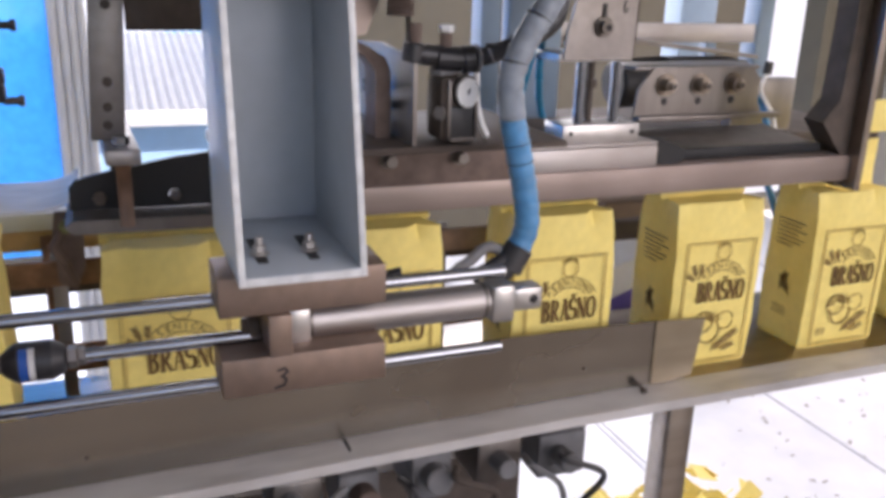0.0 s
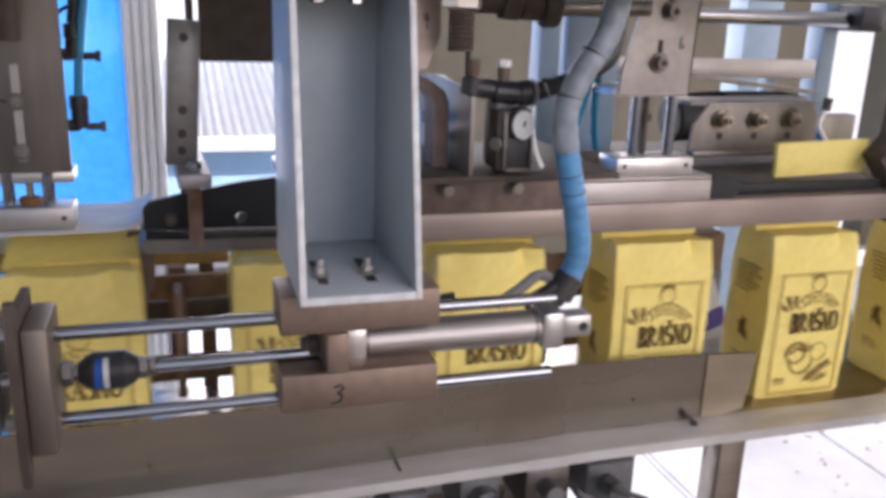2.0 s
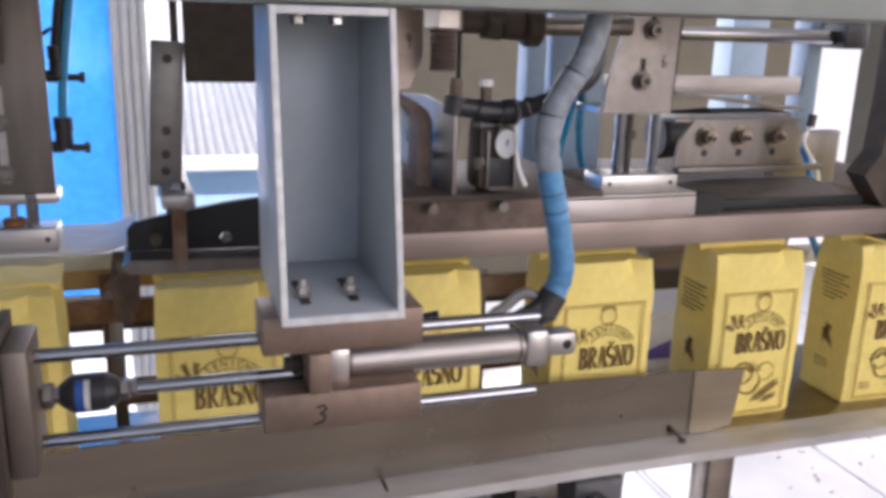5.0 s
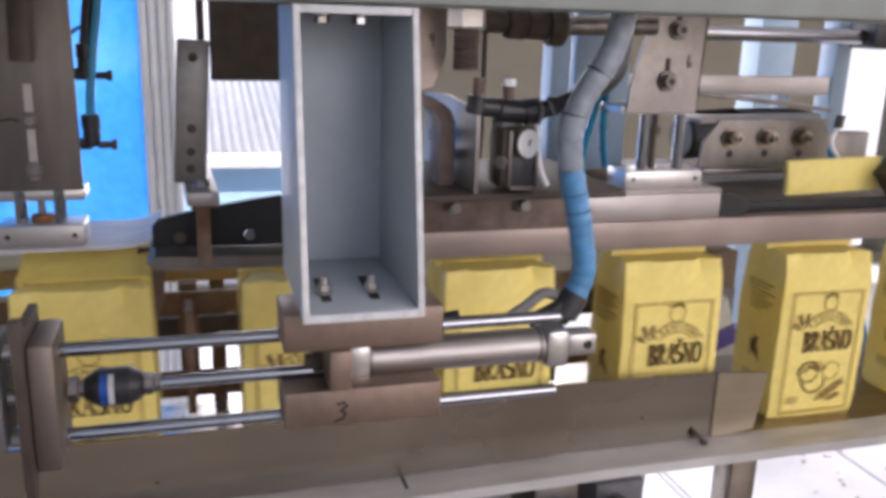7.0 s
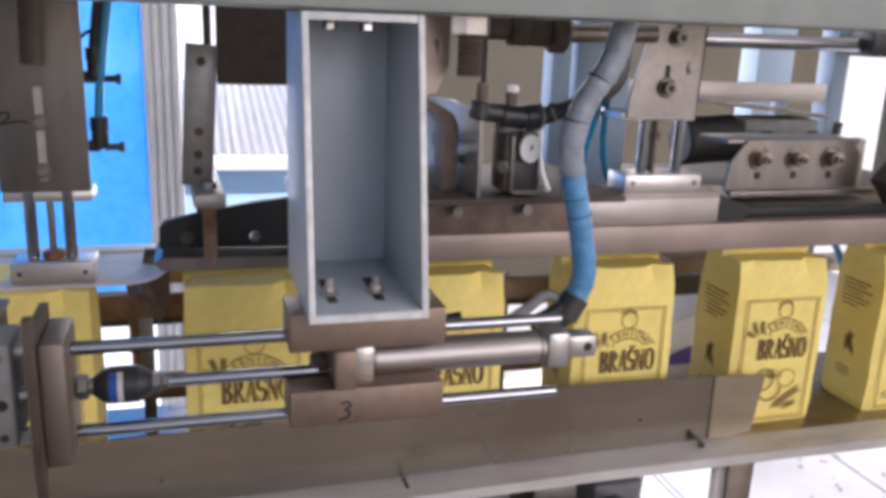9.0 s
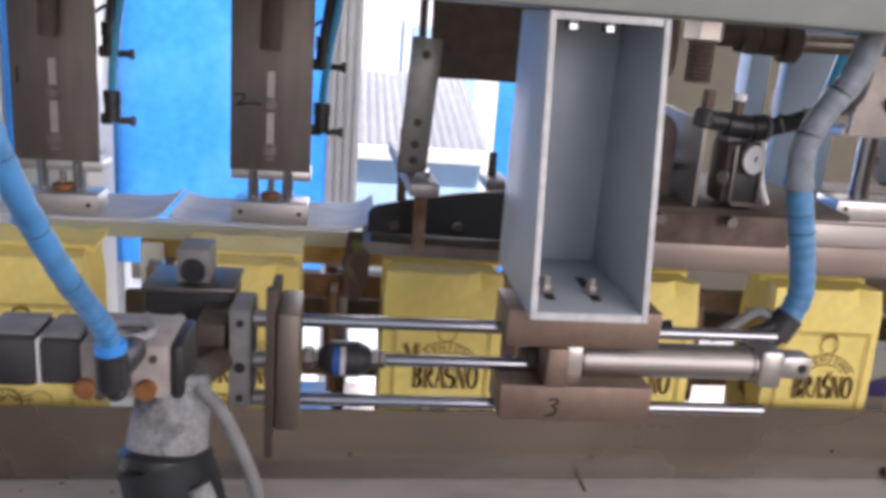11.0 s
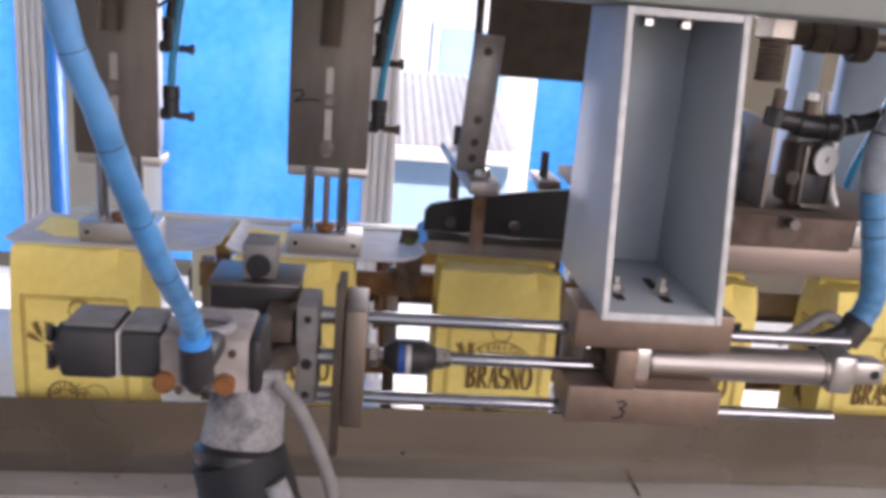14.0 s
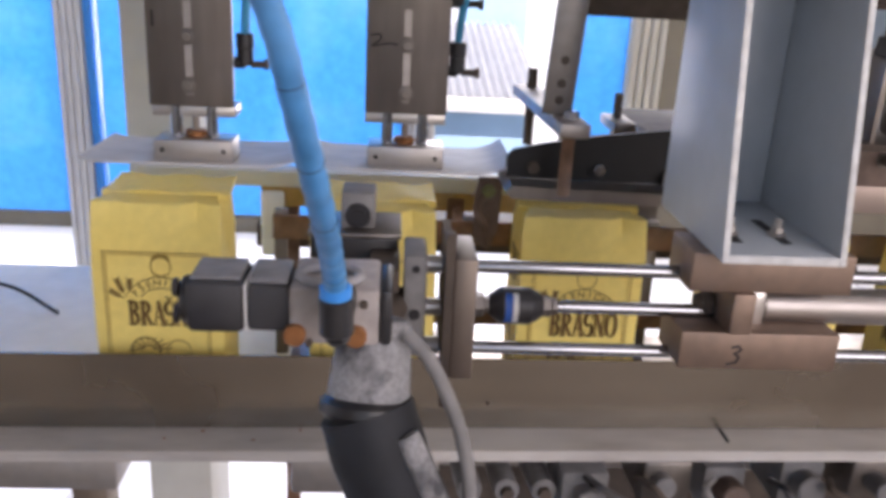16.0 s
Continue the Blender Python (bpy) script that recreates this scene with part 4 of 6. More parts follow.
    for x, z in ((-0.2690, 1.0000), (-0.2390, 1.0240)):
        v = bmesh.new()
        cyl(v, (x, 0.0025, z), (x, -0.001, z), 0.0022, 12)
        fit("port_screw", v, STEEL_DARK, s, VALVE_TOP)
    # body that comes up from below, with its rubber boot and wound cable
    v = bmesh.new()
    cyl(v, (-0.2165, 0.032, 1.007), (-0.2200, 0.018, 0.958), 0.0215, 28, 0.0250)
    fit("lower_sleeve", v, SLEEVE, s, VALVE, "flour-dusted grey sleeve")
    v = bmesh.new()
    cyl(v, (-0.2200, 0.018, 0.962), (-0.2208, 0.014, 0.950), 0.0285, 28)
    fit("clamp_band", v, BLACK, s, VALVE)
    v = bmesh.new()
    pipe(v, [(-0.2205, 0.015, 0.955), (-0.210, 0.006, 0.925), (-0.190, -0.002, 0.880), (-0.164, 0.0, 0.82), (-0.145, 0.0, 0.70)], 0.0285, 24, 0.02, 4, 8)
    fit("rubber_boot", v, RUBBER, s, VALVE, "dusty black rubber boot")
    v = bmesh.new()
    pipe(v, [(-0.197, -0.008, 0.952), (-0.184, -0.015, 0.925), (-0.164, -0.021, 0.880), (-0.140, -0.020, 0.82), (-0.124, -0.020, 0.72)], 0.0075, 12)
    fit("strap", v, SLEEVE, s, VALVE, "dusty grey strap along the boot")
    v = bmesh.new()
    pipe(v, [(-0.199, 0.012, 1.006), (-0.186, 0.006, 0.994), (-0.174, 0.002, 0.972), (-0.164, 0.0, 0.945), (-0.158, -0.004, 0.91), (-0.156, -0.01, 0.85), (-0.16, -0.015, 0.78)], 0.0042, 10, 0.10, 1, 12)
    fit("conduit", v, DUSTY_GREY, s, VALVE, "grey corrugated conduit")
    # upper clamp with black block and knob, over the second bag
    v = bmesh.new()
    box(v, -0.268, -0.201, 0.182, 0.237, 0.953, 1.011, 0.002)
    k = fit("clamp_block", v, BLACK, s, CLAMP)
    v = bmesh.new()
    box(v, -0.270, -0.199, 0.180, 0.240, 1.011, 1.015, 0.001)
    fit("cap_plate", v, STEEL_DULL, k, CLAMP, "grey steel cap plate")
    v = bmesh.new()
    box(v, -0.2455, -0.2195, 0.192, 0.227, 1.015, 1.043, 0.002)
    kn = fit("knob_block", v, DUSTY_GREY, s, CLAMP)
    v = bmesh.new()
    cyl(v, (-0.2325, 0.192, 1.026), (-0.2325, 0.188, 1.026), 0.0098, 20)
    cyl(v, (-0.2325, 0.188, 1.026), (-0.2325, 0.1865, 1.026), 0.005, 20)
    fit("dial", v, DUSTY_BLACK, kn, CLAMP)
    for x in (-0.265, -0.241):
        v = bmesh.new()
        cyl(v, (x, 0.182, 0.989), (x - 0.004, 0.152, 0.988), 0.0055, 12)
        cyl(v, (x - 0.004, 0.152, 0.988), (x - 0.006, 0.115, 0.992), 0.0038, 12)
        fit("stud", v, DUSTY_GREY, s, CLAMP, "dusty stud with tube")
    v = bmesh.new()
    box(v, -0.222, -0.20, 0.135, 0.184, 0.985, 1.003, 0.002)
    fit("arm", v, STEEL_DARK, s, CLAMP)
    v = bmesh.new()
    pipe(v, HOSE_LINE, 0.0053, 16, 0.05, 3, 18, taper=0.78)
    fit("air_hose", v, HOSE_BLUE, s, NEAR, "blue spiral-wrapped air hose")
    line = smooth_path(HOSE_LINE, 18)
    for i in (10, 22, 36, 50, 66, 84):
        v = bmesh.new()
        d = (line[i + 1] - line[i]).normalized() * 0.0005
        cyl(v, line[i] - d * 0.8, line[i] + d * 0.8, 0.0056 - 0.000010 * i, 16)
        fit("hose_tie", v, BLACK, s, NEAR, "thin black tie on the hose")
    v = bmesh.new()
    pipe(v, [(-0.184, 0.045, 1.015), (-0.189, 0.030, 1.017), (-0.194, 0.000, 1.024), (-0.198, -0.030, 1.034), (-0.202, -0.050, 1.040)], 0.0080, 14)
    part("link_arm", v, STEEL_DARK, s)
    return s


def build_hose():
    h = thing("air_hose", (0.20, 0.08, 1.02), "blue-grey spiral-wrapped air hose with black cable ties", "hose")
    pts = [(0.262, 0.104, 1.32), (0.240, 0.090, 1.255), (0.229, 0.080, 1.224), (0.220, 0.078, 1.199), (0.2055, 0.078, 1.177), (0.1950, 0.078, 1.151), (0.1975, 0.078, 1.123), (0.2045, 0.078, 1.095), (0.2095, 0.078, 1.073), (0.2130, 0.078, 1.046), (0.2050, 0.078, 1.024)]
    bm = bmesh.new()
    pipe(bm, pts[:7], 0.0087, 16, 0.05, 3, 16)
    part("upper_wrap", bm, HOSE_GREY, h, "dusty blue-grey wrap")
    bm = bmesh.new()
    pipe(bm, pts[6:], 0.0087, 16, 0.05, 3, 16)
    part("lower_wrap", bm, HOSE_MID, h, "faded blue wrap")
    for p, d in (((0.2017, 0.078, 1.106), (0.25, 0, -1)), ((0.2050, 0.078, 1.093), (0.23, 0, -1)), ((0.1965, 0.078, 1.161), (0.2, 0, 1)), ((0.2130, 0.078, 1.190), (0.6, 0, 1))):
        bm = bmesh.new()
        d = Vector(d).normalized() * 0.0008
        cyl(bm, Vector(p) - d, Vector(p) + d, 0.0095, 18)
        part("cable_tie", bm, BLACK, h)
    bm = bmesh.new()
    cyl(bm, (0.2085, 0.078, 1.031), (0.1990, 0.078, 1.014), 0.0105, 18)
    cyl(bm, (0.2005, 0.078, 1.017), (0.1780, 0.080, 1.004), 0.0090, 16)
    cyl(bm, (0.1990, 0.076, 1.024), (0.1720, 0.078, 1.010), 0.0050, 12)
    part("fitting", bm, BLACK, h, "black hose fitting")
    bm = bmesh.new()
    pipe(bm, [(0.202, 0.082, 1.024), (0.186, 0.084, 1.030), (0.170, 0.080, 1.022), (0.150, 0.076, 1.012)], 0.004, 10, 0.06, 2)
    part("thin_tube", bm, DUSTY_GREY, h)


build_bracket()
build_cylinder()
SLIDER = build_slider()
build_hose()


# ---- the two tampers ----
def build_tamper(xc, mark, mark_x):
    t = thing("tamper_unit", (xc, 0.25, 1.115), "brushed steel tamper plate with slots, marked with a handwritten " + mark, "tamper", "tampers")
    bm = bmesh.new()
    box(bm, xc - 0.034, xc + 0.034, 0.246, 0.252, 1.1225, 1.42, 0.001)
    part("face_plate", bm, STEEL_DULL, t)
    bm = bmesh.new()
    box(bm, xc - 0.034, xc + 0.034, 0.2525, 0.285, 1.113, 1.1222, 0.001)
    box(bm, xc - 0.026, xc + 0.026, 0.2525, 0.30, 1.1225, 1.42, 0.002)
    part("body", bm, ALU, t)
    bm = bmesh.new()
    box(bm, xc - 0.0035, xc + 0.0025, 0.2452, 0.2462, 1.132, 1.207, 0.0)
    part("slot", bm, STEEL_BRIGHT, t, "bright oblong slot")
    for z in (1.140, 1.179):
        bm = bmesh.new()
        bolt(bm, xc - 0.0005, 0.2452, z, 0.0045, 0.005)
        part("bolt", bm, STEEL_DULL, t)
    bm = bmesh.new()
    pipe(bm, [(xc - 0.001, 0.236, 1.225), (xc, 0.236, 1.25), (xc + 0.002, 0.235, 1.32), (xc + 0.002, 0.235, 1.42)], 0.0085, 12)
    part("sleeve", bm, STEEL_DARK, t, "dark protective sleeve")
    bm = bmesh.new()
    if mark == "1":
        stroke(bm, [(mark_x, 1.198), (mark_x, 1.186)], 0.0016, 0.2456)
    else:
        stroke(bm, [(mark_x - 0.007, 1.186), (mark_x, 1.187), (mark_x + 0.001, 1.183), (mark_x - 0.006, 1.1775), (mark_x + 0.008, 1.180), (mark_x + 0.014, 1.179)], 0.0015, 0.2456)
    part("marking", bm, MARKER, t, "handwritten black number")
    for z in (1.222, 1.166):     # push-in air fittings at the side
        bm = bmesh.new()
        x = xc + 0.042
        cyl(bm, (x, 0.262, z - 0.010), (x, 0.262, z + 0.004), 0.0068, 14)
        cyl(bm, (x, 0.262, z + 0.004), (x, 0.262, z + 0.016), 0.0074, 14)
        cyl(bm, (xc + 0.033, 0.262, z - 0.008), (x, 0.262, z - 0.008), 0.005, 12)
        f = part("air_fitting", bm, BLACK, t, "black push-in fitting")
        bm = bmesh.new()
        cyl(bm, (x + 0.004, 0.262, z - 0.009), (x + 0.017, 0.262, z - 0.009), 0.003, 10)
        cyl(bm, (x + 0.015, 0.262, z - 0.009), (x + 0.019, 0.262, z - 0.009), 0.0045, 8)
        part("needle_screw", bm, STEEL_DARK, f, "dark adjusting screw")
    bm = bmesh.new()
    pipe(bm, [(xc + 0.042, 0.262, 1.182), (xc + 0.044, 0.260, 1.205), (xc + 0.049, 0.258, 1.24), (xc + 0.056, 0.258, 1.29), (xc + 0.062, 0.26, 1.40)], 0.0035, 10)
    part("air_tube", bm, TUBE_BLUE, t, "blue air tube")
    bm = bmesh.new()
    pipe(bm, [(xc + 0.042, 0.262, 1.238), (xc + 0.045, 0.262, 1.26), (xc + 0.050, 0.264, 1.30), (xc + 0.052, 0.266, 1.40)], 0.0045, 10)
    pipe(bm, [(xc + 0.043, 0.26, 1.252), (xc + 0.037, 0.256, 1.249), (xc + 0.030, 0.254, 1.243)], 0.0015, 8)
    part("cable", bm, BLACK, t)
    # the shoe that presses the tops
    s = thing("tamper_shoe", (xc, 0.29, 1.075), "upturned sheet-steel pressing shoe, dusted with flour", "shoe", "tamper shoes")
    bm = bmesh.new()
    prof = [(-0.086, 0.005), (-0.080, 0.002), (-0.072, 0.0005), (-0.06, 0), (0.058, 0), (0.070, 0.0015), (0.080, 0.005), (0.088, 0.011)]
    if mark == "1":
        prof = [(-0.093, 0.003), (-0.084, 0), (0.0, 0), (0.045, 0), (0.062, 0.0008), (0.078, 0.004), (0.086, 0.009)]
    lo_f = [bm.verts.new((xc + 0.002 + x, 0.248, 1.0735 + z)) for x, z in prof]
    lo_b = [bm.verts.new((xc + 0.002 + x, 0.345, 1.0735 + z)) for x, z in prof]
    hi_f = [bm.verts.new((xc + 0.002 + x, 0.248, 1.0755 + z)) for x, z in prof]
    hi_b = [bm.verts.new((xc + 0.002 + x, 0.345, 1.0755 + z)) for x, z in prof]
    for i in range(len(prof) - 1):
        bm.faces.new((lo_f[i], lo_f[i + 1], hi_f[i + 1], hi_f[i]))
        bm.faces.new((lo_b[i + 1], lo_b[i], hi_b[i], hi_b[i + 1]))
        bm.faces.new((hi_f[i], hi_f[i + 1], hi_b[i + 1], hi_b[i]))
        bm.faces.new((lo_f[i + 1], lo_f[i], lo_b[i], lo_b[i + 1]))
    for i in (0, -1):
        bm.faces.new((lo_f[i], hi_f[i], hi_b[i], lo_b[i]))
    part("sole", bm, SOLE, s, "flour-dusted steel sole")
    bm = bmesh.new()
    box(bm, xc - 0.032, xc + 0.032, 0.254, 0.290, 1.0757, 1.0935, 0.001)
    part("foot_block", bm, ALU, s)
    for x in (-0.025, 0.025):
        bm = bmesh.new()
        socket(bm, xc + x, 0.2538, 1.085, 0.0022)
        part("screw_hole", bm, MARKER, s)
    for x in (-0.016, 0.0135):
        bm = bmesh.new()
        cyl(bm, (xc + x, 0.27, 1.0935), (xc + x, 0.27, 1.19), 0.0048, 16)
        part("guide_rod", bm, CHROME, s)
    bm = bmesh.new()
    cyl(bm, (xc - 0.001, 0.274, 1.0935), (xc - 0.001, 0.274, 1.099), 0.009, 12)
    part("rusty_nut", bm, BRONZE, s, "rusty nut")
    bm = bmesh.new()
    cyl(bm, (xc - 0.001, 0.274, 1.099), (xc - 0.001, 0.274, 1.19), 0.003, 10)
    part("piston_rod", bm, STEEL, s)
    return s


SHOE_2 = build_tamper(-0.193, "2", -0.216)
SHOE_1 = build_tamper(-0.373, "1", -0.401)


# ---- fence, hold-down arm and black blade ahead of the channel ----
def build_fence():
    a = thing("hold_down_arm", (-0.06, 0.23, 1.065), "grey flat-bar hold-down arm with drilled holes and a clamped pin", "arm")
    bm = bmesh.new()
    box(bm, -0.0775, -0.0535, 0.222, 0.227, 1.127, 1.237, 0.0015, turn=Matrix.Rotation(radians(3.5), 4, "Y"))
    part("flat_bar", bm, STEEL_PRESS, a)
    for z in (1.224, 1.170, 1.152, 1.139):
        bm = bmesh.new()
        x = -0.0655 + (z - 1.18) * 0.061
        cyl(bm, (x, 0.2225, z), (x, 0.2212, z), 0.0035, 14)
        part("hole", bm, STEEL_DARK, a)
    bm = bmesh.new()
    box(bm, -0.0765, -0.0525, 0.186, 0.396, 1.116, 1.127, 0.002, turn=Matrix.Rotation(radians(2.5), 4, "Z"))
    part("clamp_foot", bm, STEEL_BRIGHT, a, "bare steel clamp foot")
    bm = bmesh.new()
    cyl(bm, (-0.0605, 0.205, 1.127), (-0.0605, 0.205, 1.134), 0.006, 6)
    part("nut", bm, CHROME, a)
    bm = bmesh.new()
    cyl(bm, (-0.0605, 0.208, 1.066), (-0.0605, 0.208, 1.117), 0.0052, 14)
    part("pin", bm, RUST, a, "rust-brown pin")
    bm = bmesh.new()
    cyl(bm, (-0.066, 0.372, 1.072), (-0.066, 0.372, 1.145), 0.0048, 14)
    part("rear_pin", bm, STEEL_DARK, a)
    b = thing("rear_clamp", (0.03, 0.40, 1.07), "small grey clamp with a dark pin on the blade's far end", "clamp")
    bm = bmesh.new()
    box(bm, 0.012, 0.036, 0.38, 0.44, 1.110, 1.121, 0.002)
    part("foot", bm, STEEL_DULL, b)
    bm = bmesh.new()
    cyl(bm, (0.022, 0.41, 1.06), (0.022, 0.41, 1.146), 0.0045, 12)
    part("pin", bm, STEEL_DARK, b)
    s = thing("fold_rail", (0.0, 0.27, 1.055), "thin stained steel fold rail with a black rubber blade", "rail")
    bm = bmesh.new()
    sheet(bm, [(-0.104, 1.058), (-0.098, 1.0515), (0.068, 1.0490), (0.068, 1.0590), (-0.098, 1.0625)], 0.232, 0.300)
    part("strip", bm, STEEL_DULL, s, "stained grey steel strip")
    bm = bmesh.new()
    sheet(bm, [(-0.100, 1.0630), (0.10, 1.0595), (0.10, 1.110), (0.03, 1.107), (-0.02, 1.101), (-0.07, 1.092), (-0.095, 1.086), (-0.1, 1.080)], 0.262, 0.268)
    part("blade", bm, BLADE, s, "black rubber blade")
    for x in (-0.078, -0.022):
        bm = bmesh.new()
        cyl(bm, (x, 0.262, 1.072), (x, 0.256, 1.072), 0.0055, 6)
        part("screw", bm, CHROME if x > -0.05 else STEEL_DARK, s)
    d = thing("hanging_plate", (0.0, 0.33, 1.22), "dark grey sheet-metal plate hanging from the beam", "plate")
    bm = bmesh.new()
    box(bm, -0.053, 0.16, 0.330, 0.333, 1.217, 1.34, 0.001)
    part("panel", bm, STEEL_DARK, d)
    bm = bmesh.new()
    box(bm, -0.064, -0.057, 0.332, 0.345, 1.236, 1.42, 0.001)
    part("strap", bm, STEEL_DARK, d)


build_fence()


# ---- folding station with its long beam ----
def build_station():
    b = thing("fold_beam", (0.35, 0.33, 1.041), "long flat stainless beam over the bags", "beam")
    bm = bmesh.new()
    box(bm, 0.055, 0.692, 0.290, 0.320, 1.0425, 1.070, 0.0012)
    part("front_bar", bm, BEAM_STEEL, b)
    bm = bmesh.new()
    box(bm, 0.055, 0.676, 0.352, 0.50, 1.0415, 1.064, 0.001)
    part("rear_plate", bm, STEEL_DARK, b)
    p = thing("station_post", (0.675, 0.25, 1.01), "dark grey steel post beside the fold beam", "post")
    bm = bmesh.new()
    sheet(bm, [(0.664, 1.008), (0.6744, 1.008), (0.6744, 1.34), (0.657, 1.34), (0.655, 1.16), (0.6525, 1.10), (0.634, 1.078), (0.652, 1.056), (0.664, 1.044)], 0.240, 0.268)
    part("web", bm, STEEL_DARK, p)
    bm = bmesh.new()
    sheet(bm, [(0.6745, 1.006), (0.682, 1.006), (0.682, 1.34), (0.6745, 1.34)], 0.223, 0.27)
    part("edge_strip", bm, STEEL, p, "bright steel edge strip")
    k = thing("knife_bar", (0.57, 0.35, 1.066), "black cutting bar lying along the fold beam", "bar")
    bm = bmesh.new()
    box(bm, 0.468, 0.650, 0.328, 0.336, 1.0730, 1.0830, 0.001)
    part("front_jaw", bm, BLADE, k)
    bm = bmesh.new()
    box(bm, 0.470, 0.650, 0.3365, 0.420, 1.0780, 1.0845, 0.001, turn=Matrix.Rotation(radians(5), 4, "X"))
    part("ledge", bm, STEEL_DULL, k, "worn grey steel ledge")
    bm = bmesh.new()
    sheet(bm, [(0.436, 1.0725), (0.462, 1.0725), (0.4675, 1.0765), (0.4675, 1.0860), (0.444, 1.0960), (0.436, 1.0945)], 0.318, 0.340)
    part("jaw_end", bm, BLADE, k)
    # left end of the beam: plate with bolts and a blue edge
    r = thing("side_rail", (0.16, 0.25, 1.07), "brown-stained steel side rail with bolts", "rail")
    bm = bmesh.new()
    box(bm, 0.072, 0.285, 0.275, 0.288, 1.060, 1.094, 0.001)
    part("bar", bm, RUST_DULL, r, "brown-stained bar")
    bm = bmesh.new()
    box(bm, 0.072, 0.285, 0.289, 0.36, 1.0935, 1.0965, 0.001)
    part("ledge", bm, STEEL_DARK, r)
    for x in (0.160, 0.225, 0.118):
        bm = bmesh.new()
        bolt(bm, x, 0.275, 1.084, 0.0050, 0.012)
        part("bolt", bm, STEEL_DULL, r)
    # Thin bright chrome lines along the bar's front face.
    for x0, x1 in ((0.128, 0.150), (0.170, 0.206), (0.236, 0.268)):
        bm = bmesh.new()
        box(bm, x0, x1, 0.2742, 0.2752, 1.0905, 1.0922, 0.0)
        part("slit", bm, CHROME, r, "thin bright line on the bar's face")
    # tool 6 with rods
    t = thing("press_unit", (0.36, 0.27, 1.18), "bare steel press head marked with a handwritten 6", "press head")
    bm = bmesh.new()
    sheet(bm, [(0.330, 1.179), (0.400, 1.179), (0.404, 1.32), (0.354, 1.32), (0.348, 1.262), (0.332, 1.20)], 0.246, 0.2505)
    part("face_plate", bm, STEEL_PRESS, t)
    bm = bmesh.new()
    v = [bm.verts.new(c) for c in ((0.399, 0.247, 1.18), (0.405, 0.247, 1.32), (0.462, 0.330, 1.32), (0.410, 0.330, 1.19), (0.402, 0.247, 1.18), (0.408, 0.247, 1.32), (0.465, 0.332, 1.32), (0.413, 0.332, 1.19))]
    for f in ((0, 1, 2, 3), (7, 6, 5, 4), (0, 4, 5, 1), (1, 5, 6, 2), (2, 6, 7, 3), (3, 7, 4, 0)):
        bm.faces.new([v[i] for i in f])
    part("wing", bm, STEEL_DARK, t)
    bm = bmesh.new()
    box(bm, 0.327, 0.404, 0.2508, 0.30, 1.176, 1.1835, 0.001)
    part("lower_plate", bm, ALU, t)
    for x, z in ((0.374, 1.252), (0.367, 1.207)):
        bm = bmesh.new()
        bolt(bm, x, 0.2455, z, 0.0062, 0.009)
        f = part("bolt", bm, STEEL_DULL, t)
        bm = bmesh.new()
        socket(bm, x, 0.2365, z, 0.0032)
        part("socket", bm, MARKER, f)
        bm = bmesh.new()
        box(bm, x - 0.002, x + 0.002, 0.2448, 0.2459, z - 0.002, z + 0.020)
        part("slot", bm, MARKER, t)
    bm = bmesh.new()
    stroke(bm, [(0.3885, 1.230), (0.3865, 1.224), (0.3875, 1.2195), (0.3905, 1.2205), (0.3905, 1.2235), (0.3872, 1.223)], 0.0011, 0.2456)
    part("marking", bm, MARKER, t, "handwritten black number 6")
    l = thing("pressing_ram", (0.37, 0.30, 1.075), "bare aluminium press foot on two chrome rods", "press foot")
    for x in (0.348, 0.386):
        bm = bmesh.new()
        cyl(bm, (x, 0.275, 1.118), (x, 0.275, 1.245), 0.0052, 16)
        part("rod", bm, CHROME, l)
    bm = bmesh.new()
    cyl(bm, (0.364, 0.285, 1.118), (0.364, 0.285, 1.18), 0.0035, 12)
    cyl(bm, (0.364, 0.285, 1.150), (0.364, 0.285, 1.158), 0.0075, 6)
    part("piston", bm, STEEL_DARK, l)
    bm = bmesh.new()
    box(bm, 0.326, 0.408, 0.262, 0.30, 1.101, 1.118, 0.001)
    part("foot_block", bm, ALU, l)
    for x in (0.334, 0.400):
        bm = bmesh.new()
        socket(bm, x, 0.2615, 1.1105, 0.0022)
        part("screw_hole", bm, MARKER, l)
    bm = bmesh.new()
    box(bm, 0.283, 0.428, 0.2565, 0.305, 1.0972, 1.1008, 0.001)
    box(bm, 0.283, 0.428, 0.2560, 0.2600, 1.0705, 1.097, 0.001)
    part("press_plate", bm, STEEL_BRIGHT, l)
    # folding plate behind, with two screws
    fp = thing("fold_plate", (0.36, 0.38, 1.066), "grey folding plate with two screws lying on the beam", "plate")
    bm = bmesh.new()
    sheet(bm, [(0.290, 1.0925), (0.455, 1.0925), (0.468, 1.1005), (0.455, 1.1170), (0.290, 1.1170)], 0.400, 0.404)
    box(bm, 0.290, 0.462, 0.404, 0.47, 1.0925, 1.0955, 0.001)
    part("angle", bm, STEEL_DULL, fp)
    for x in (0.327, 0.387):
        bm = bmesh.new()
        bolt(bm, x, 0.400, 1.106, 0.0062, 0.009)
        q = part("screw", bm, STEEL, fp)
        bm = bmesh.new()
        socket(bm, x, 0.391, 1.106, 0.0028)
        part("socket", bm, MARKER, q)
    # ejector plate with three bolts
    e = thing("ejector_plate", (0.59, 0.415, 1.13), "bare steel ejector plate with three hex bolts", "plate")
    bm = bmesh.new()
    sheet(bm, [(0.505, 1.110), (0.509, 1.104), (0.668, 1.104), (0.672, 1.112), (0.672, 1.148), (0.660, 1.164), (0.527, 1.164), (0.509, 1.140)], 0.413, 0.4165)
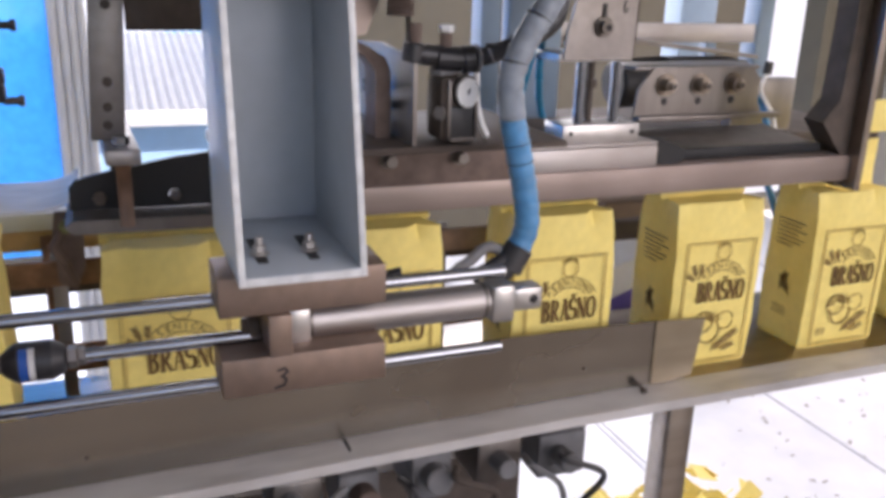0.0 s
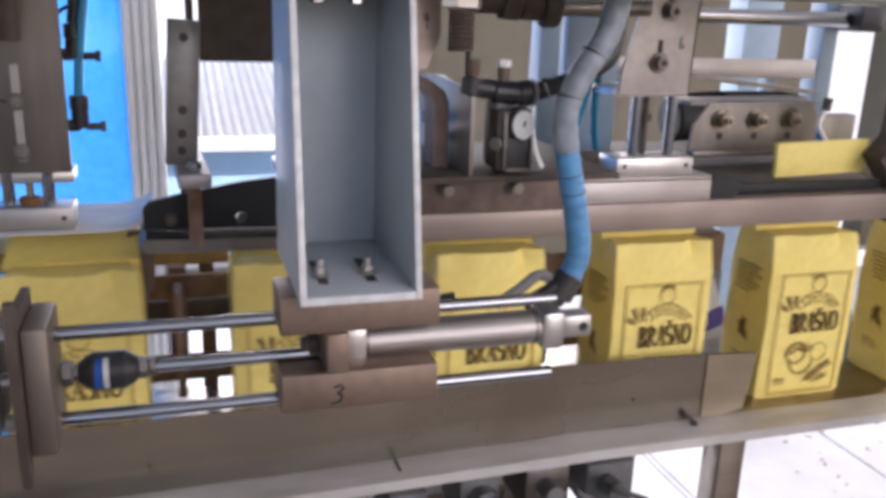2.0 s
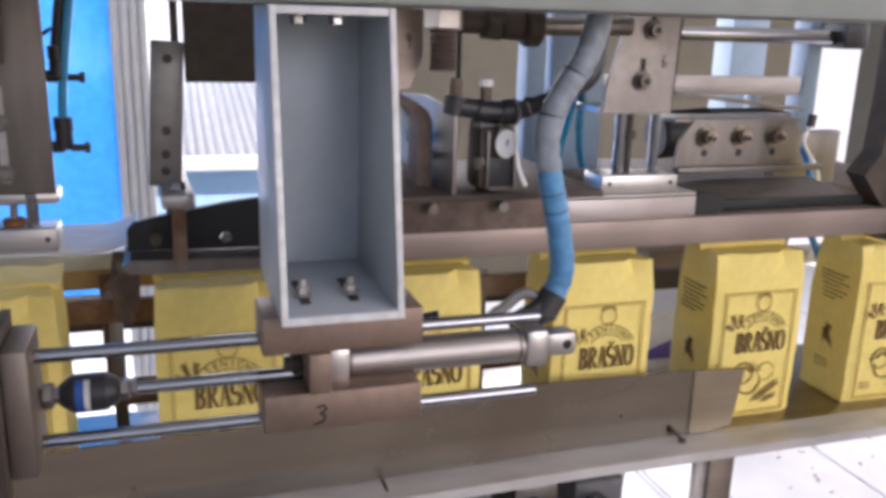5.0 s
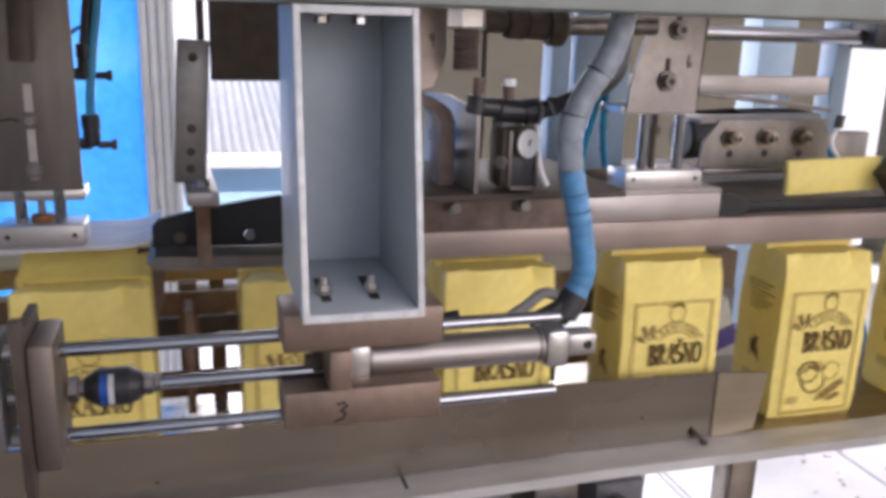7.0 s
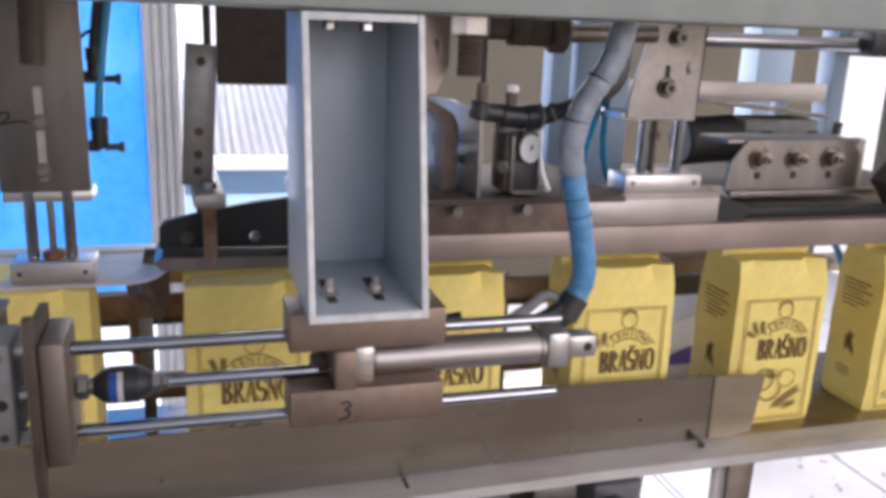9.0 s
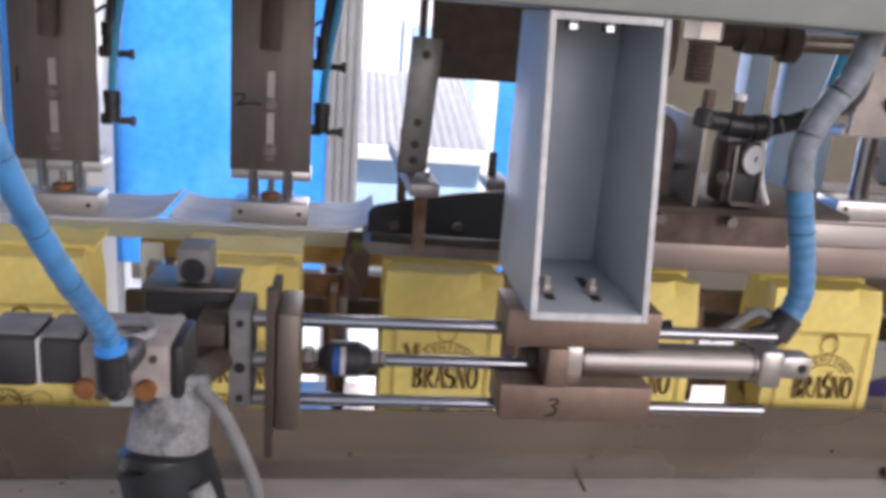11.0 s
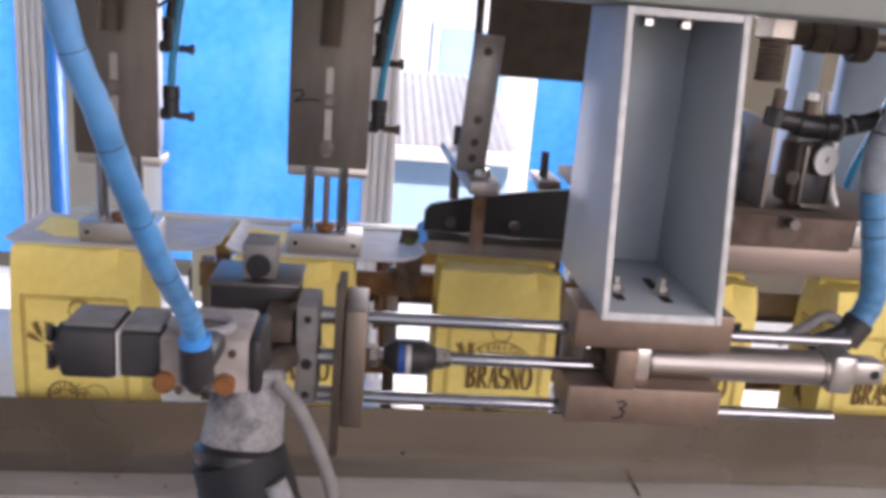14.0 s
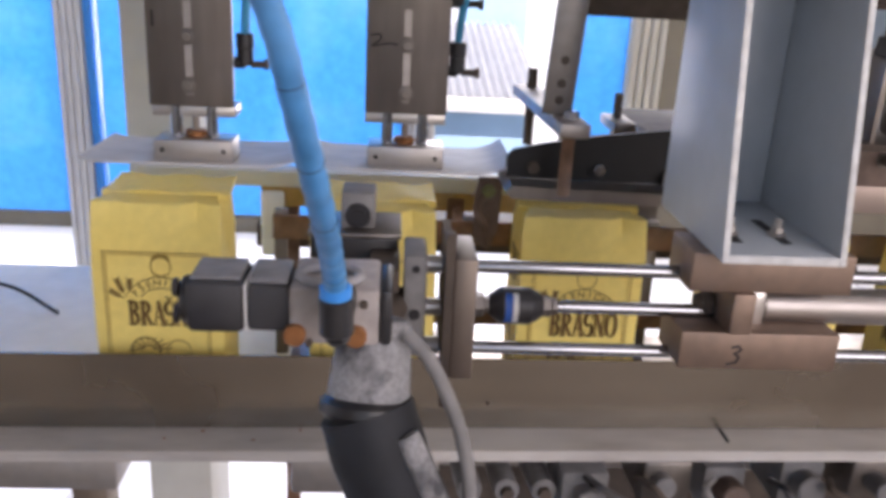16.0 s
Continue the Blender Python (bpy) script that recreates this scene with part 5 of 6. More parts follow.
    part("plate", bm, STEEL_DULL, e)
    bm = bmesh.new()
    box(bm, 0.505, 0.70, 0.402, 0.4125, 1.106, 1.1125, 0.001)
    box(bm, 0.505, 0.672, 0.417, 0.47, 1.160, 1.1645, 0.001)
    part("lip", bm, STEEL_DULL, e)
    for x in (0.543, 0.588, 0.633):
        bm = bmesh.new()
        bolt(bm, x, 0.413, 1.145, 0.0082, 0.012)
        cyl(bm, (x, 0.401, 1.145), (x, 0.396, 1.145), 0.0045, 12)
        q = part("bolt", bm, STEEL, e)
        bm = bmesh.new()
        socket(bm, x, 0.396, 1.145, 0.003)
        part("socket", bm, MARKER, q)
        bm = bmesh.new()
        cyl(bm, (x, 0.4131, 1.127), (x, 0.4122, 1.127), 0.0042, 16)
        part("slot", bm, MARKER, e)
    return l, e, fp


PRESS, EJECTOR, FOLDER = build_station()


# ---- pneumatic regulator group beside the hose ----
def build_regulator():
    r = thing("air_regulator", (0.174, 0.13, 1.10), "grimy air regulator with an oval white gauge and black elbows", "regulator")
    bm = bmesh.new()
    box(bm, 0.1585, 0.1885, 0.116, 0.148, 1.1005, 1.148, 0.006)
    part("body", bm, STEEL_DARK, r)
    bm = bmesh.new()
    box(bm, 0.1655, 0.1850, 0.1146, 0.1159, 1.104, 1.126, 0.0008)
    part("dark_recess", bm, BLACK, r)
    for a in ((0.1635, 0.1660, 1.1035, 1.145), (0.1845, 0.1868, 1.1035, 1.132), (0.1660, 0.1845, 1.1015, 1.1042)):
        bm = bmesh.new()
        box(bm, a[0], a[1], 0.1125, 0.1158, a[2], a[3], 0.0006)
        part("rim", bm, STEEL_DULL, r, "worn steel rim")
    oval = Matrix.Translation((0.1765, 0, 1.137)) @ Matrix.Diagonal((0.80, 1, 1, 1)) @ Matrix.Translation((-0.1765, 0, -1.137))
    bm = bmesh.new()
    cyl(bm, (0.1765, 0.117, 1.137), (0.1765, 0.1085, 1.137), 0.0112, 28)
    bmesh.ops.transform(bm, verts=bm.verts, matrix=oval)
    gg = part("gauge", bm, STEEL_DULL, r)
    bm = bmesh.new()
    cyl(bm, (0.1765, 0.1085, 1.137), (0.1765, 0.1077, 1.137), 0.0104, 28)
    bmesh.ops.transform(bm, verts=bm.verts, matrix=oval)
    part("dial", bm, WHITE, gg, "white gauge face")
    bm = bmesh.new()
    stroke(bm, [(0.1765, 1.136), (0.1772, 1.1395)], 0.0012, 0.1073)
    part("needle", bm, MARKER, gg)
    bm = bmesh.new()
    cyl(bm, (0.1595, 0.1165, 1.122), (0.1575, 0.1145, 1.122), 0.0055, 6)
    part("plug_nut", bm, STEEL_DULL, r)
    bm = bmesh.new()
    cyl(bm, (0.1655, 0.130, 1.147), (0.1655, 0.130, 1.153), 0.0105, 6)
    part("neck", bm, DUSTY_GREY, r, "pale dusty hex neck")
    bm = bmesh.new()
    cyl(bm, (0.1560, 0.122, 1.160), (0.1760, 0.122, 1.158), 0.0088, 20)
    cyl(bm, (0.1760, 0.122, 1.158), (0.1860, 0.121, 1.159), 0.0098, 20)
    cyl(bm, (0.1385, 0.122, 1.163), (0.1570, 0.122, 1.161), 0.0072, 16)
    cyl(bm, (0.1392, 0.122, 1.157), (0.1410, 0.122, 1.170), 0.0078, 16)
    part("elbow", bm, BLACK, r)
    bm = bmesh.new()
    cyl(bm, (0.1410, 0.122, 1.170), (0.1415, 0.122, 1.183), 0.0045, 12)
    part("spigot", bm, RUST_DULL, r, "brown spigot")
    bm = bmesh.new()
    cyl(bm, (0.1860, 0.121, 1.159), (0.1885, 0.121, 1.1592), 0.0102, 20)
    part("ring", bm, DUSTY_GREY, r, "pale ring on the elbow")
    bm = bmesh.new()
    cyl(bm, (0.1640, 0.122, 1.166), (0.1642, 0.122, 1.177), 0.0042, 12)
    part("brass_stud", bm, RUST_DULL, r)
    bm = bmesh.new()
    cyl(bm, (0.1642, 0.122, 1.177), (0.1643, 0.122, 1.182), 0.0050, 6)
    part("stud_cap", bm, WHITE, r, "pale cap")
    bm = bmesh.new()
    pipe(bm, [(0.188, 0.121, 1.159), (0.203, 0.114, 1.165), (0.219, 0.104, 1.174), (0.238, 0.100, 1.190), (0.246, 0.106, 1.232)], 0.0066, 14)
    part("black_hose", bm, BLACK, r)
    bm = bmesh.new()
    pipe(bm, [(0.192, 0.116, 1.168), (0.208, 0.106, 1.169), (0.226, 0.098, 1.178)], 0.0022, 10)
    part("thin_cable", bm, BLACK, r)
    for x, z in ((0.1965, 1.1625), (0.2105, 1.1695)):
        bm = bmesh.new()
        d = Vector((0.85, -0.3, 0.42)).normalized() * 0.0012
        p = Vector((x, 0.1175 - (x - 0.1965) * 0.55, z))
        cyl(bm, p - d, p + d, 0.0074, 16)
        part("cable_tie", bm, DUSTY_GREY, r, "pale cable tie")
    bm = bmesh.new()
    pipe(bm, [(0.189, 0.124, 1.150), (0.1895, 0.124, 1.132), (0.1935, 0.124, 1.114), (0.2000, 0.126, 1.102)], 0.0024, 10)
    part("thin_tube", bm, WHITE, r, "milky air tube")
    m = thing("mounting_column", (0.13, 0.16, 1.09), "stained steel bracket plate with a bent channel on a base plate", "bracket")
    bm = bmesh.new()
    box(bm, 0.075, 0.262, 0.114, 0.272, 1.0935, 1.0985, 0.001)
    part("base_plate", bm, STEEL_DARK, m)
    bm = bmesh.new()
    sheet(bm, [(0.118, 1.0986), (0.118, 1.156), (0.124, 1.160), (0.20, 1.164), (0.268, 1.160), (0.268, 1.0986)], 0.1395, 0.1422)
    bmesh.ops.transform(bm, verts=bm.verts, matrix=Matrix(((0, 1, 0, 0), (1, 0, 0, 0), (0, 0, 1, 0), (0, 0, 0, 1))))
    part("side_plate", bm, STEEL_DULL, m, "upright grey steel plate")
    bm = bmesh.new()
    sheet(bm, [(0.1215, 1.0990), (0.1330, 1.0990), (0.1330, 1.1480), (0.1290, 1.1570), (0.1180, 1.1640), (0.0990, 1.1720), (0.0960, 1.1660), (0.1130, 1.1590), (0.1215, 1.1480)], 0.150, 0.178)
    part("channel", bm, RUST_DULL, m, "brown-stained bent channel")
    bm = bmesh.new()
    sheet(bm, [(0.080, 1.2295), (0.1245, 1.2295), (0.1245, 1.196), (0.1150, 1.1735), (0.080, 1.166)], 0.152, 0.160)
    part("upper_plate", bm, BEAM_STEEL, m, "pinkish brown steel plate")
    bm = bmesh.new()
    stroke(bm, [(0.1135, 1.2075), (0.1115, 1.2105), (0.1135, 1.2125), (0.1150, 1.2100), (0.1120, 1.2075)], 0.0009, 0.1516)
    stroke(bm, [(0.1150, 1.2100), (0.1140, 1.2020)], 0.0009, 0.1516)
    part("marking", bm, MARKER, m, "handwritten black number")
    bm = bmesh.new()
    cyl(bm, (0.1394, 0.215, 1.130), (0.1300, 0.215, 1.130), 0.0060, 6)
    part("screw", bm, BLACK, m)
    bm = bmesh.new()
    cyl(bm, (0.1394, 0.188, 1.118), (0.1310, 0.188, 1.118), 0.0040, 10)
    part("screw", bm, STEEL_DARK, m)
    n = thing("threaded_stud", (0.137, 0.10, 1.21), "steel hex nut on a dark threaded stud under the beam", "stud")
    bm = bmesh.new()
    cyl(bm, (0.129, 0.10, 1.2345), (0.129, 0.10, 1.219), 0.0145, 6)
    part("nut", bm, ALU, n)
    bm = bmesh.new()
    for i in range(9):
        cyl(bm, (0.129, 0.10, 1.219 - i * 0.0032), (0.129, 0.10, 1.2162 - i * 0.0032), 0.0098, 18)
    part("thread", bm, RUST_DULL, n, "brown-stained thread")
    c = thing("shaft_coupling", (0.19, 0.11, 1.24), "dark grimy shaft coupling under the beam", "coupling")
    bm = bmesh.new()
    cyl(bm, (0.150, 0.14, 1.244), (0.172, 0.14, 1.244), 0.009, 18)
    cyl(bm, (0.172, 0.14, 1.244), (0.186, 0.14, 1.243), 0.0145, 6)
    cyl(bm, (0.186, 0.14, 1.243), (0.205, 0.14, 1.242), 0.0115, 20)
    cyl(bm, (0.205, 0.14, 1.242), (0.219, 0.14, 1.242), 0.016, 20)
    part("sleeve", bm, STEEL_DARK, c)
    bm = bmesh.new()
    cyl(bm, (0.219, 0.14, 1.242), (0.30, 0.14, 1.244), 0.0075, 16)
    part("shaft", bm, STEEL_DULL, c)


build_regulator()


# ---- machine frame behind the folding station ----
def build_rear_frame():
    f = thing("machine_stand", (0.7, 0.7, 0.0), "pale blue painted machine frame with aluminium crossbars", "frame")
    for x0, x1, y in ((0.418, 0.450, 0.72), (0.905, 0.935, 0.70)):
        bm = bmesh.new()
        box(bm, x0, x1, y, y + 0.04, 1.114, 1.7, 0.003)
        part("post", bm, PALE_BLUE, f)
    bm = bmesh.new()
    box(bm, 0.455, 0.90, 0.70, 0.712, 1.2275, 1.2575, 0.002)
    part("crossbar", bm, STEEL_BRIGHT, f, "flat aluminium crossbar")
    bm = bmesh.new()
    cyl(bm, (0.60, 0.66, 1.322), (0.93, 0.66, 1.322), 0.0115, 20)
    part("round_rail", bm, CHROME, f, "bright round rail")
    bm = bmesh.new()
    box(bm, 0.915, 0.96, 0.63, 0.69, 1.305, 1.345, 0.004)
    part("rail_end", bm, BLACK, f)
    bm = bmesh.new()
    box(bm, 0.822, 0.842, 0.72, 0.74, 1.10, 1.2275, 0.002)
    part("strut", bm, PALE_BLUE, f)
    bm = bmesh.new()
    box(bm, 0.33, 0.40, 0.44, 0.46, 1.12, 1.40, 0.003)
    part("side_panel", bm, PALE_BLUE, f)
    bm = bmesh.new()
    box(bm, 1.32, 1.43, 1.48, 1.56, 0.11, 2.6, 0.003)
    part("column", bm, PALE_BLUE, f)
    m = thing("drive_motor", (0.72, 0.60, 1.12), "dark geared motor under a slanted steel cover", "motor")
    bm = bmesh.new()
    cyl(bm, (0.57, 0.60, 1.160), (0.655, 0.60, 1.165), 0.034, 28)
    part("housing", bm, DUSTY_BLACK, m)
    bm = bmesh.new()
    box(bm, 0.655, 0.78, 0.57, 0.64, 1.125, 1.195, 0.004)
    part("gearbox", bm, DUSTY_GREY, m)
    bm = bmesh.new()
    box(bm, 0.58, 0.80, 0.575, 0.68, 1.207, 1.213, 0.001, turn=Matrix.Rotation(radians(6), 4, "Y"))
    part("cover", bm, STEEL_DULL, m)
    for x in (0.665, 0.74):
        bm = bmesh.new()
        pipe(bm, [(x, 0.57, 1.165), (x + 0.012, 0.55, 1.178), (x + 0.028, 0.55, 1.172), (x + 0.036, 0.555, 1.155)], 0.004, 10)
        part("cable", bm, BLACK, m)
    t = thing("machine_table", (0.5, 0.62, 0.0), "grey steel machine table behind the fold beam", "table")
    bm = bmesh.new()
    box(bm, 0.10, 1.0, 0.53, 0.80, 1.075, 1.09, 0.002)
    part("top", bm, STEEL_DARK, t)
    for x in (0.13, 0.30):
        bm = bmesh.new()
        box(bm, x, x + 0.035, 0.74, 0.775, 0.0, 1.074, 0.002)
        part("leg", bm, STEEL_DULL, t)
    e = thing("end_block", (0.80, 0.48, 1.07), "grey bracket with blue and white air tubes", "bracket")
    bm = bmesh.new()
    box(bm, 0.70, 0.80, 0.50, 0.52, 1.091, 1.160, 0.002)
    part("plate", bm, STEEL_DULL, e)
    bm = bmesh.new()
    pipe(bm, [(0.700, 0.48, 1.150), (0.715, 0.47, 1.140), (0.726, 0.465, 1.115), (0.728, 0.46, 1.092)], 0.0045, 10)
    part("air_tube", bm, HOSE_BLUE, e, "blue air tube")
    bm = bmesh.new()
    pipe(bm, [(0.722, 0.47, 1.172), (0.712, 0.465, 1.150), (0.728, 0.455, 1.120), (0.732, 0.45, 1.095)], 0.0025, 10)
    part("air_tube", bm, WHITE, e, "white air tube")
    bm = bmesh.new()
    cyl(bm, (0.722, 0.47, 1.170), (0.724, 0.47, 1.186), 0.006, 10)
    part("fitting", bm, BLACK, e)


def build_rear_tubes():
    r = thing("air_tubes", (0.33, 0.36, 1.03), "thin blue air tubes hanging behind the wrapped hose", "tubes")
    for pts in (((0.285, 0.20, 1.245), (0.296, 0.23, 1.205), (0.312, 0.28, 1.15), (0.325, 0.33, 1.09), (0.345, 0.36, 1.045)), ((0.292, 0.20, 1.245), (0.305, 0.24, 1.20), (0.330, 0.30, 1.13), (0.365, 0.35, 1.07), (0.405, 0.36, 1.05))):
        bm = bmesh.new()
        pipe(bm, pts, 0.0038, 10)
        part("air_tube", bm, TUBE_BLUE, r)


def build_column():
    bm = bmesh.new()
    box(bm, -0.505, -0.422, 0.57, 0.69, 0.0, 1.8, 0.004)
    tagged(new("machine_column", mesh_of("machine_column", bm, CREAM)), "cream-painted square machine column", "column")


def build_rear_beam():
    bm = bmesh.new()
    box(bm, -0.75, 0.72, 0.345, 0.569, 1.31, 1.37, 0.004)
    tagged(new("rear_beam", mesh_of("rear_beam", bm, BEAM_PAINT)), "grey-green painted rear machine beam", "beam")
    r = thing("back_rail", (-0.2, 0.42, 0.97), "cream rail with an ochre-stained band behind the bags", "rail")
    bm = bmesh.new()
    box(bm, -0.445, -0.02, 0.40, 0.425, 0.975, 0.992, 0.002)
    part("top_rail", bm, CREAM, r)
    bm = bmesh.new()
    box(bm, -0.322, -0.02, 0.402, 0.410, 0.955, 0.9748, 0.001)
    part("band", bm, OCHRE, r, "ochre-stained band")
    bm = bmesh.new()
    box(bm, -0.322, -0.298, 0.396, 0.4015, 0.902, 0.972, 0.003)
    part("end_cap", bm, WHITE, r, "white end cap")
    for x in (-0.3, -0.05):
        bm = bmesh.new()
        box(bm, x, x + 0.015, 0.411, 0.424, 0.0, 0.9748, 0.001)
        part("stay", bm, RUST, r)


build_rear_beam()
build_rear_frame()
build_rear_tubes()
build_column()


# ---- transfer rail with lugs behind the bags ----
def build_transfer():
    r = thing("rear_guide", (0.0, 0.33, 0.87), "rust-stained steel rear guide rails behind the bags", "rail")
    for z0, z1, y in ((0.945, 0.968, 0.325), (0.862, 0.888, 0.325)):
        bm = bmesh.new()
        box(bm, -0.30, 0.40, y, y + 0.006, z0, z1, 0.001)
        part("rail", bm, RUST, r)
    for i in range(-1, 3):
        x = X0 + SHIFT * (i - 0.5)
        bm = bmesh.new()
        box(bm, x - 0.006, x + 0.006, 0.332, 0.340, DECK, 0.972, 0.001)
        part("stay", bm, STEEL_DULL, r)
    l = thing("transfer_lugs", (0.0, 0.35, 0.90), "row of steel pusher lugs on a bar behind the bags", "pusher")
    bm = bmesh.new()
    box(bm, -0.33, 0.62, 0.362, 0.376, 0.905, 0.930, 0.002)
    part("bar", bm, STEEL_DARK, l)
    for i in range(-1, 5):
        x = X0 + SHIFT * i + 0.078
        bm = bmesh.new()
        box(bm, x, x + 0.008, 0.290, 0.36, 0.86, 0.962, 0.0015)
        box(bm, x - 0.006, x + 0.012, 0.345, 0.362, 0.88, 0.97, 0.002)
        part("lug", bm, RUST if i < 2 else STEEL_DULL, l)
    return l


LUGS = build_transfer()


# ---- under the deck, floor clutter ----
def build_under():
    v = thing("valve_terminal", (0.12, 0.30, 0.70), "dusty grey pneumatic valves on a rail under the deck", "valves")
    bm = bmesh.new()
    box(bm, -0.60, 0.40, 0.27, 0.30, 0.735, 0.765, 0.002)
    part("rail", bm, ALU, v)
    rnd = random.Random(4)
    for i in range(6):
        x = -0.03 + i * 0.068
        bm = bmesh.new()
        h = rnd.uniform(-0.012, 0.006)
        box(bm, x + rnd.uniform(0, 0.008), x + rnd.uniform(0.036, 0.056), 0.195 + rnd.uniform(0, 0.02), 0.270, 0.735 + h, 0.784 + h, 0.004)
        b = part("valve", bm, STEEL_DULL if i % 3 == 1 else DUSTY_GREY, v)
        bm = bmesh.new()
        cyl(bm, (x + 0.0225, 0.216, 0.762 + h), (x + 0.0225, 0.178 + rnd.uniform(0, 0.012), 0.766 + h), rnd.uniform(0.009, 0.014), 16)
        part("plug", bm, RUST_DULL if i == 2 else DUSTY_GREY, b)
    for i in range(7):
        x = -0.02 + i * 0.06 + rnd.uniform(-0.015, 0.015)
        bm = bmesh.new()
        pipe(bm, [(x, 0.20, 0.772), (x + rnd.uniform(-0.02, 0.03), 0.172, 0.778), (x + rnd.uniform(0.0, 0.05), 0.176, 0.75), (x + rnd.uniform(-0.03, 0.06), 0.20, 0.70)], rnd.uniform(0.0028, 0.0045), 8)
        part("air_tube", bm, (BLACK, STEEL_DARK, DUSTY_GREY)[i % 3], v)
    # Added dark sheet that stands in for the shade between the valves.
    bm = bmesh.new()
    box(bm, -0.17, 0.34, 0.305, 0.32, 0.56, 0.785, 0.002)
    part("backing_plate", bm, STEEL_DARK, v, "dark plate added so the gaps between the valves stay dark")
    for i in range(4):
        x = -0.115 + i * 0.034
        bm = bmesh.new()
        cyl(bm, (x, 0.29, 0.742), (x + 0.004, 0.205, 0.752), 0.0115, 20)
        c = part("round_cylinder", bm, DUSTY_GREY, v, "dusty round cylinder")
        bm = bmesh.new()
        cyl(bm, (x + 0.004, 0.2052, 0.752), (x + 0.0045, 0.198, 0.7525), 0.0062, 6)
        part("end_nut", bm, RUST_DULL if i == 0 else STEEL_DARK, c)
    for x0, x1 in ((-0.60, -0.42), (-0.27, -0.14)):
        bm = bmesh.new()
        box(bm, x0, x1, 0.20, 0.269, 0.750, 0.790, 0.003)
        part("profile_cylinder", bm, ALU, v, "aluminium profile cylinder")
    p = tagged(new("offcut_heap"), "heap of yellow paper offcuts under the deck", "paper scraps", kind="stuff")
    p.location = (0.95, 0.70, 0.0)
    bm = bmesh.new()
    for i in range(110):
        u = rnd.random()
        r0 = 0.30 * math.sqrt(rnd.random())
        a = rnd.uniform(0, 6.283)
        m = Euler((rnd.uniform(-0.9, 0.9), rnd.uniform(-0.9, 0.9), rnd.uniform(0, 6.283))).to_matrix().to_4x4()
        x, y, z = 0.95 + r0 * math.cos(a), 0.70 + r0 * math.sin(a), 0.02 + (0.36 * (1 - r0 / 0.32)) * (0.5 + 0.5 * u)
        box(bm, x - 0.05, x + 0.05, y - 0.018, y + 0.018, z - 0.001, z + 0.001, turn=m)
    part("scraps", bm, PAPER, p)
    d = tagged(new("floor_debris"), "dark crumbs and paper shreds scattered on the white floor", "debris", kind="stuff")
    bm = bmesh.new()
    for i in range(60):
        x, y, w = rnd.uniform(1.3, 2.2), rnd.uniform(0.9, 1.6), rnd.uniform(0.002, 0.010)
        box(bm, x - w, x + w, y - w * rnd.uniform(0.2, 0.8), y + w * 0.4, 0.0042, 0.0055, turn=Matrix.Rotation(rnd.uniform(0, 3.1), 4, "Z"))
    part("crumbs", bm, SEAM_DARK, d)
    lean = Matrix.Rotation(radians(-20), 4, "Y")
    c = thing("carton", (0.58, 0.55, 0.700), "white printed carton with a violet band, leaning behind the bags", "carton")
    bm = bmesh.new()
    box(bm, 0.495, 0.665, 0.50, 0.595, 0.7245, 0.8375, 0.003, turn=lean)
    part("body", bm, CARD, c)
    bm = bmesh.new()
    box(bm, 0.495, 0.665, 0.4975, 0.4992, 0.767, 0.795, turn=lean)
    part("band", bm, VIOLET, c, "violet printed band")
    k = thing("brown_box", (0.665, 0.64, 0.700), "brown cardboard box standing behind the bags", "box")
    bm = bmesh.new()
    box(bm, 0.612, 0.725, 0.605, 0.69, 0.7005, 0.897, 0.003)
    part("body", bm, OLD_CARTON, k)
    bm = bmesh.new()
    box(bm, 0.612, 0.725, 0.6035, 0.6046, 0.70, 0.838)
    part("label", bm, DUSTY_GREY, k, "grey label sheet")
    w = thing("looped_air_tube", (0.80, 0.45, 0.85), "blue air tube hanging in a loose loop behind the bags", "tube")
    bm = bmesh.new()
    pipe(bm, [(0.765, 0.52, 1.03), (0.764, 0.48, 0.985), (0.770, 0.45, 0.944), (0.799, 0.45, 0.886), (0.830, 0.45, 0.82), (0.834, 0.45, 0.785), (0.815, 0.46, 0.735), (0.765, 0.50, 0.704)], 0.0048, 10)
    part("tube", bm, HOSE_BLUE, w)
    q = thing("rusty_bracket", (-0.10, 0.30, 0.95), "rusty bracket with a greenish bolt under the fold rail", "bracket")
    bm = bmesh.new()
    sheet(bm, [(-0.112, 0.955), (-0.098, 0.948), (-0.090, 0.968), (-0.088, 1.0175), (-0.110, 1.0175), (-0.113, 1.0)], 0.304, 0.310)
    part("plate", bm, RUST_DULL, q)
    bm = bmesh.new()
    cyl(bm, (-0.101, 0.304, 1.006), (-0.101, 0.297, 1.006), 0.0065, 6)
    cyl(bm, (-0.101, 0.297, 1.006), (-0.101, 0.292, 1.006), 0.0035, 12)
    part("bolt", bm, OLD_BRASS, q, "greenish tarnished bolt")
    bm = bmesh.new()
    pipe(bm, [(-0.105, 0.303, 1.0), (-0.112, 0.296, 0.99), (-0.104, 0.294, 0.975), (-0.098, 0.302, 0.955)], 0.0035, 8)
    part("spring", bm, RUST_DULL, q, "rusty spring")


build_under()


